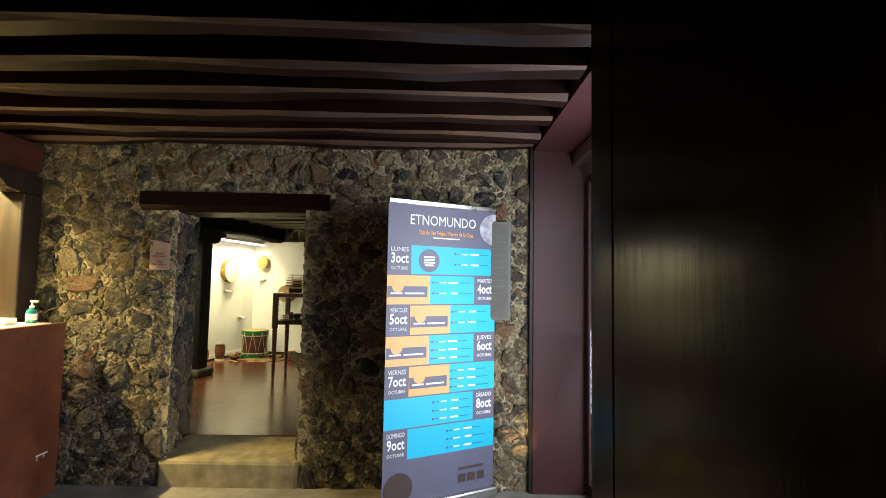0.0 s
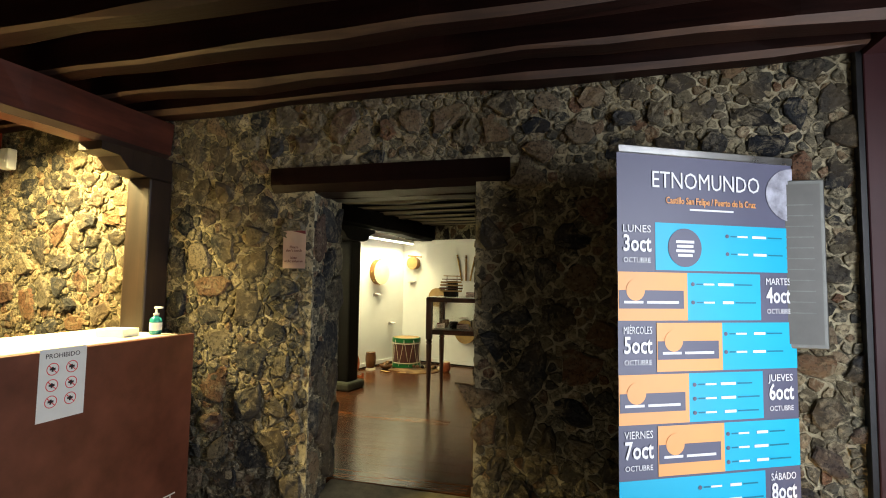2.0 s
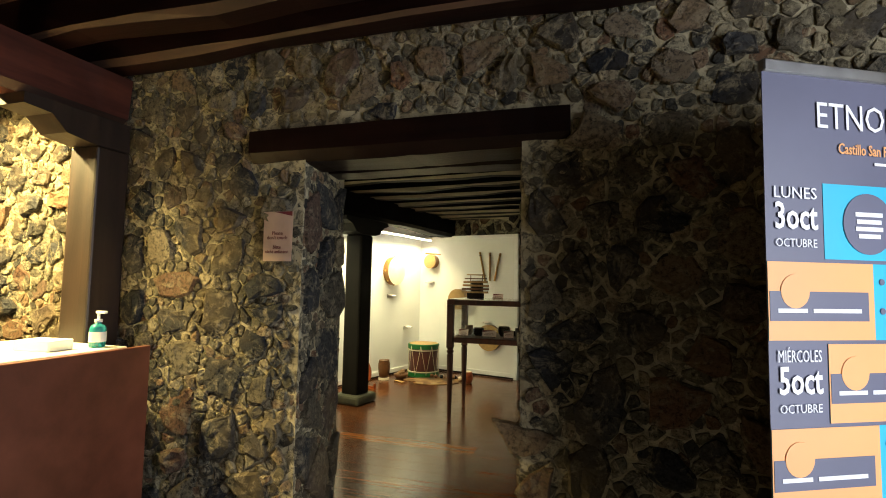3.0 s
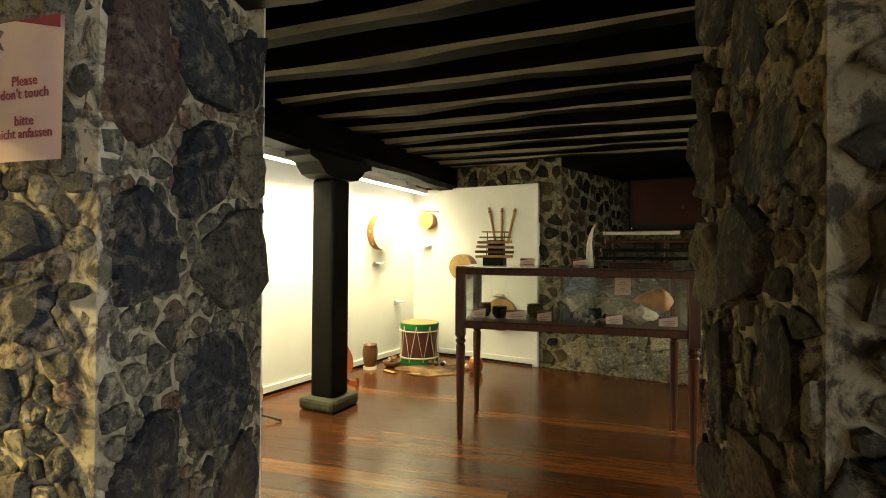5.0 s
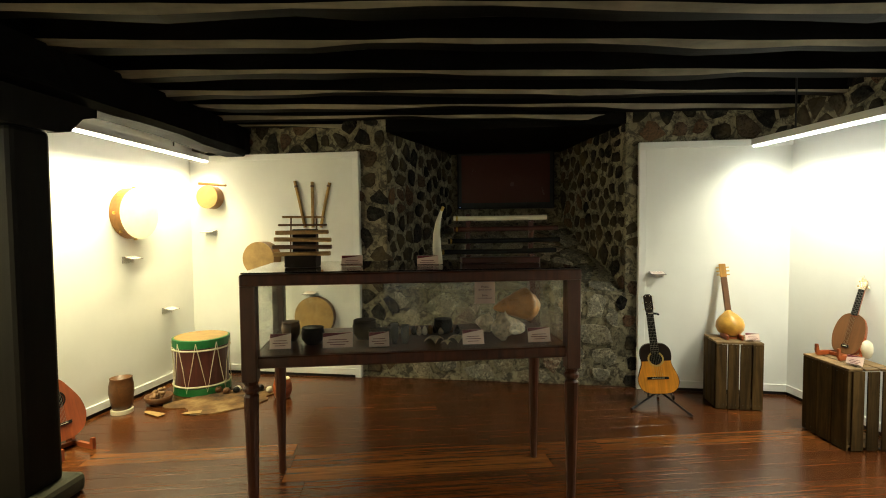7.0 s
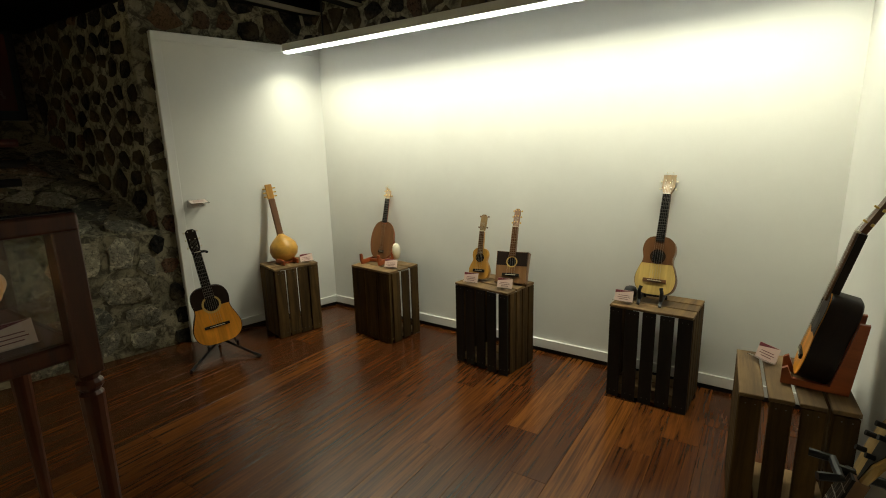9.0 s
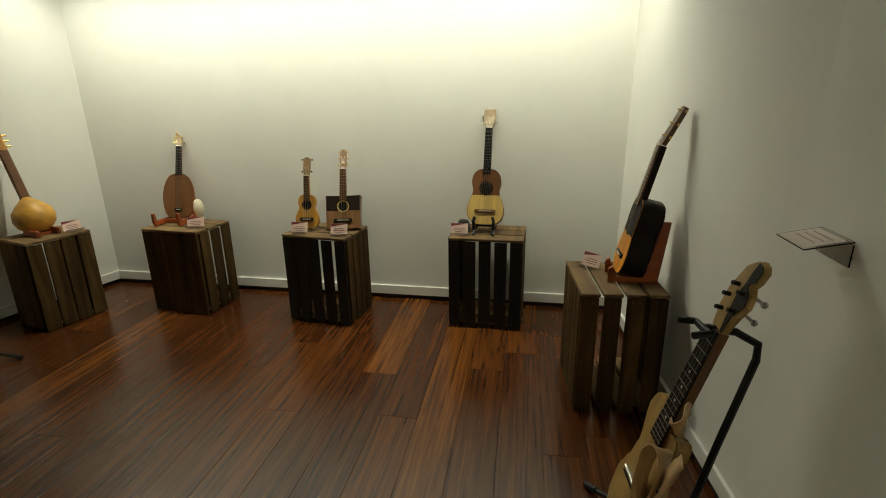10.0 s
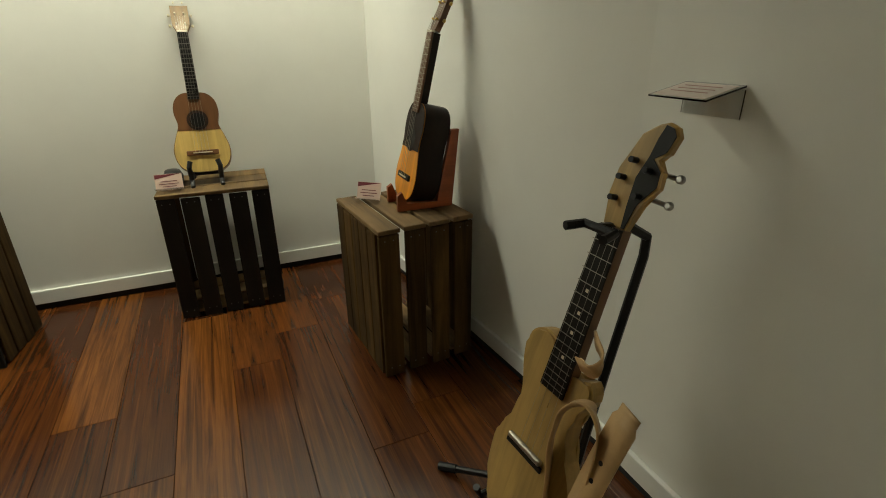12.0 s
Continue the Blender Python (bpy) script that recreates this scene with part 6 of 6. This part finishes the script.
def scallop(m, r, mat, label):
    t = thing("sea_shell", m, label, "shell", "shells in the case")
    bm = bmesh.new()
    n, rings = 18, 5
    c = bm.verts.new((0, -r * 0.8, 0))
    prev = None
    for j in range(1, rings + 1):
        row = []
        for k in range(n + 1):
            a = math.pi * (0.12 + 0.76 * k / n)
            f = j / rings
            ribz = 0.06 * r * (1 if k % 2 else -1) * f
            row.append(bm.verts.new((1.1 * r * f * math.cos(a), -r * 0.8 + 1.6 * r * f * math.sin(a), 0.55 * r * math.sin(math.pi * min(0.98, f)) * 0.9 + ribz + 0.002)))
        if prev:
            for k in range(n):
                bm.faces.new((prev[k], prev[k + 1], row[k + 1], row[k]))
        else:
            for k in range(n):
                bm.faces.new((c, row[k + 1], row[k]))
        prev = row
    bmesh.ops.solidify(bm, geom=bm.faces[:], thickness=0.003)
    part("valve", bm, mat, t, "", True)
    return t


def conch(m, L, mat, label, knobs=0.0):
    """A whelk lying on its side: a whorled cone along x, with a flared mouth and a row of knobs."""
    t = thing("conch_shell", m, label, "shell", "shells in the case")
    bm = bmesh.new()
    n, seg = 26, 28
    rings = []
    for i in range(n + 1):
        f = i / n
        if f < 0.34:
            r0 = 0.30 * math.sin(math.pi / 2 * f / 0.34) ** 0.8
            r0 *= 1 - 0.10 * (0.5 + 0.5 * math.cos(f * 58))
        else:
            r0 = 0.30 * (1 - (f - 0.34) / 0.66) ** 0.75
        row = []
        for k in range(seg):
            a = 2 * math.pi * k / seg
            w = 1 + 0.22 * math.cos(a - 0.9) * (0.3 < f < 0.9)
            w += knobs * max(0.0, math.cos(7 * a)) * math.exp(-((f - 0.34) / 0.07) ** 2)
            row.append(bm.verts.new((L * (f - 0.45), L * (r0 * w + 0.004) * math.cos(a), L * (0.28 + (r0 * w + 0.004) * math.sin(a)))))
        rings.append(row)
    for p, q in zip(rings, rings[1:]):
        for k in range(seg):
            bm.faces.new((p[k], p[(k + 1) % seg], q[(k + 1) % seg], q[k]))
    bm.faces.new(rings[0][::-1])
    bm.faces.new(rings[-1])
    part("whorls", bm, mat, t, "", True)
    bm = lathe(bmesh.new(), [(0.01, 0), (L * 0.10, L * 0.012), (L * 0.15, L * 0.04), (L * 0.13, L * 0.05), (L * 0.02, L * 0.02)], 18, pose(L * 0.08, -L * 0.27, L * 0.26, 75, 0, 0), 1.7, 0.75)
    part("lip", bm, mat, t, "", True)


conch(pose(-0.545, 7.326, CB + 0.075, 0, 0, 195), 0.27, CONCH, "large orange conch shell resting on another shell")
conch(pose(-0.625, 7.256, CB + 0.002, 0, 0, 20), 0.20, SHELL, "large spotted white conch shell in the case", 0.35)
conch(pose(-0.70, 7.446, CB + 0.002, 0, 0, 120), 0.15, SHELL, "pale conch shell in the case", 0.25)
for x, y, r in ((-0.985, 7.246, 0.050), (-0.875, 7.246, 0.050), (-0.93, 7.186, 0.030)):
    scallop(pose(x, y, CB + 0.004, 12, 0, 5), r, SHELL, "small white scallop shell in the case")
rng = random.Random(12)
for k in range(16):
    x, y = -1.276 + 0.42 * k / 15, 7.406 + rng.uniform(-0.02, 0.03)
    t = thing("shell_bead", pose(x, y, CB + 0.001, 0, 0, rng.uniform(0, 360)), "small shell bell in a row inside the case", "shell", "row of small shells")
    part("bead", lathe(bmesh.new(), [(0.006, 0), (0.013, 0.006), (0.015, 0.02), (0.009, 0.038), (0.003, 0.048)], 10), (SHELL, BONE, HIDE_BROWN, EBONY)[k % 4], t, "", True)
for x, y, r, h, mat, lab in ((-1.566, 7.266, 0.055, 0.075, DARK_WOOD, "dark wooden bowl in the display case"), (-1.246, 7.246, 0.05, 0.06, EBONY, "black wooden ocarina bowl in the case"), (-0.926, 7.426, 0.05, 0.07, EBONY, "black clay pot in the display case"), (-1.686, 7.346, 0.045, 0.09, WALNUT, "brown gourd cup in the display case"), (-1.326, 7.346, 0.06, 0.09, DARK_WOOD, "dark carved wooden rattle in the case"), (-1.176, 7.226, 0.02, 0.09, METAL_DULL, "small grey metal bell in the case"), (-1.126, 7.216, 0.02, 0.085, METAL_DULL, "small grey metal bell in the case")):
    t = thing("display_bowl" if r > 0.03 else "small_bell", pose(x, y, CB + 0.001), lab, "bowl" if r > 0.03 else "bell")
    part("body", lathe(bmesh.new(), [(r * 0.6, 0), (r * 0.95, h * 0.35), (r, h * 0.75), (r * 0.9, h), (r * 0.8, h), (r * 0.7, h * 0.4)], 18), mat, t, "", True)
    part("rim", lathe(bmesh.new(), [(r * 0.93, h + 0.0005), (r * 0.96, h + 0.003), (r * 0.88, h + 0.006)], 18), mat, t)
for x, y, w, mat in ((-1.696, 7.166, 0.11, 0), (-1.436, 7.161, 0.16, 1), (-1.246, 7.156, 0.11, 0), (-1.321, 7.486, 0.10, 0), (-0.806, 7.156, 0.12, 0), (-0.486, 7.166, 0.13, 0)):
    card(facing(x, y, CB + 0.002, 0.05, -1, 15), "pink information card standing inside the display case", "information cards", w * 0.85, 0.07)
notice(frame_on((-0.806, 7.121, CB + 0.20), (1, 0, 0), (0, 0, 1)), 0.095, 0.14, [("Please", 0.5, 0.56, 0.014), ("don't touch", 0.5, 0.47, 0.013), ("bitte", 0.5, 0.28, 0.014), ("nicht anfassen", 0.5, 0.19, 0.012)])

# ---- screen in the recess ----
t = thing("television", frame_on(back(2.52, DEEP - 0.06, 1.88), BU, (0, 0, 1)), "switched-off black television hung in the stone recess", "television")
part("housing", bmbox(0, 1.1, 0, 0.66, -0.05, 0.02, None, 0.012, 2), BLACK, t)
part("screen", bmbox(0.05, 1.05, 0.07, 0.615, 0.0205, 0.0225), SCREEN, t, "dark reddish screen")
part("standby_light", bmbox(0.03, 0.036, 0.022, 0.028, 0.0205, 0.0225), LED_BLUE, t)
part("wall_bracket", bmbox(0.4, 0.7, 0.2, 0.5, -0.062, -0.051), METAL_DULL, t)

# ---- baseboards ----
for m, n in ((frame_on((RX - 0.021, YB + 0.03, RF), (0, 1, 0), (0, 0, 1)), 3.48), (frame_on((0.4, YB + 0.021, RF), (-1, 0, 0), (0, 0, 1)), 1.14), (frame_on((RX - 0.03, 5.256, RF), (-1.51, -0.135, 0), (0, 0, 1)), 1.51), (frame_on(back(0, -0.051, RF), BU, (0, 0, 1)), 1.8), (frame_on(back(4.2, -0.051, RF), BU, (0, 0, 1)), 1.13), (frame_on(L0 + nl * 0.001 + Vector((0, 0, RF)), left_dir, (0, 0, 1)), left_len)):
    bm = bmesh.new()
    out = -1 if m.col[2].x > 0.5 and abs(m.translation.x - RX) < 0.1 else 1
    z0, z1 = (0.0, 0.014) if out > 0 else (-0.014, 0.0)
    box(bm, min(0, n), max(0, n), 0.028, 0.085, z0, z1, m, 0.002)
    setting("baseboard", bm, WHITE_TRIM, "narrow white baseboard raised above a dark gap", "baseboard")
    # solid black strip stands in for the shade below the raised baseboard
    bm = bmesh.new()
    box(bm, min(0, n), max(0, n), 0.002, 0.0275, z0 * 0.4, z1 * 0.4, m)
    setting("gap_shadow_strip", bm, BLACK, "black strip standing for the shadow gap under the baseboard", "trim")

# ---- floor planks ----
rng = random.Random(17)
lengths = (0.9, 1.2, 1.5, 1.85, 2.3)
PW = 0.158
plank_meshes = {}
for L in lengths:
    bm = bmbox(0, L - 0.0012, 0, PW - 0.0012, -0.012, 0.0, None, 0.0008)
    plank_meshes[L] = mesh_of("plank", bm, FLOOR_WOOD)
pm = pose(-4.7, 4.66, RF, 0, 0, 1.0)
for row in range(38):
    y = 0.12 + row * PW
    x = -rng.uniform(0, 1.0) if row else -0.3
    while x < 6.9:
        L = rng.choice(lengths)
        c = pm @ Vector((x + L / 2, y + PW / 2, 0))
        wall_x = L0.x + (c.y - L0.y) * left_dir.x / left_dir.y
        far = B0.y + (c.x - B0.x) * BU.y / BU.x
        lo, hi = max(x, wall_x - 0.1 + 4.7), min(x + L, RX + 0.1 + 4.7)
        if hi - lo > 0.05 and c.y < far + 0.25 and c.y > YF + 0.46:
            ob = new("plank", plank_meshes[L])
            ob.parent = floor
            ob.matrix_basis = pm @ pose(lo, y, 0) @ Matrix.Diagonal(((hi - lo) / L, 1, 1, 1))
        x += L

# ---- stones of the walls ----
m = frame_on((-7.0, YF, 0.0), (1, 0, 0), (0, 0, 1))
holes = [(DL + 7.0 - 0.03, DR + 7.0 + 0.03, -1, DTOP + 0.2), (4.93, 6.50, DTOP - 0.02, DTOP + 0.2), (8.09, 9, -1, 4)]
masonry(wall_door, m, 8.2, 2.9, 0.045, 31, 0.010, 0.004, CHIPS, holes, False, lambda x, y: x > 2.3)
masonry(wall_door, m, 8.2, 2.9, 0.15, 3, 0.024, 0.037, STONE, holes, True, lambda x, y: x > 2.6)
for org, u, sd in (((DL, YF, 0.0), (DLB - DL, YJ - YF, 0), 4), ((DR, YJ, 0.0), (0, -1, 0), 5)):
    m = frame_on(org, u, (0, 0, 1))
    masonry(wall_door, m, 0.59, DTOP, 0.045, sd + 40, 0.008, 0.005, CHIPS)
    masonry(wall_door, m, 0.59, DTOP, 0.19, sd, 0.024, 0.019, STONE, (), True)
m = frame_on(back(0, 0, 0.3), BU, (0, 0, 1))
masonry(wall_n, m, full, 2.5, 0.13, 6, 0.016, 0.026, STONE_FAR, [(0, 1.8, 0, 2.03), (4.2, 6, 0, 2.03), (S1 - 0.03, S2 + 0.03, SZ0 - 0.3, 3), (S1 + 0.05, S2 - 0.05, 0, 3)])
masonry(wall_n, frame_on(back(S1 + 0.05, 0, RF), BU, (0, 0, 1)), S2 - S1 - 0.1, SZ0 - RF, 0.17, 16, 0.014, 0.014, STONE_GREY)
for a, b, sd in ((back(S1), back(SB1, DEEP), 7), (back(SB2, DEEP), back(S2), 8)):
    m = frame_on((a.x, a.y, SZ0 - 0.1), b - a, (0, 0, 1))
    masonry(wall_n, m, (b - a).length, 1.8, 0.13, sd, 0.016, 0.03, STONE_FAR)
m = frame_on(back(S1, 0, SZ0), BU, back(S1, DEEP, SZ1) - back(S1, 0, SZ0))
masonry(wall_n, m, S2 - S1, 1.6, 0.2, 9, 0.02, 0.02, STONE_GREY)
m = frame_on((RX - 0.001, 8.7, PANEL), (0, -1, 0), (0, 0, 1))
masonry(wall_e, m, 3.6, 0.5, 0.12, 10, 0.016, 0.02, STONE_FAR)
m = frame_on((3.199, 12.0, -0.1), (0, -1, 0), (0, 0, 1))
masonry(wall_out, m, 11.5, 5.5, 0.28, 11, 0.04, 0.03, CHIPS)
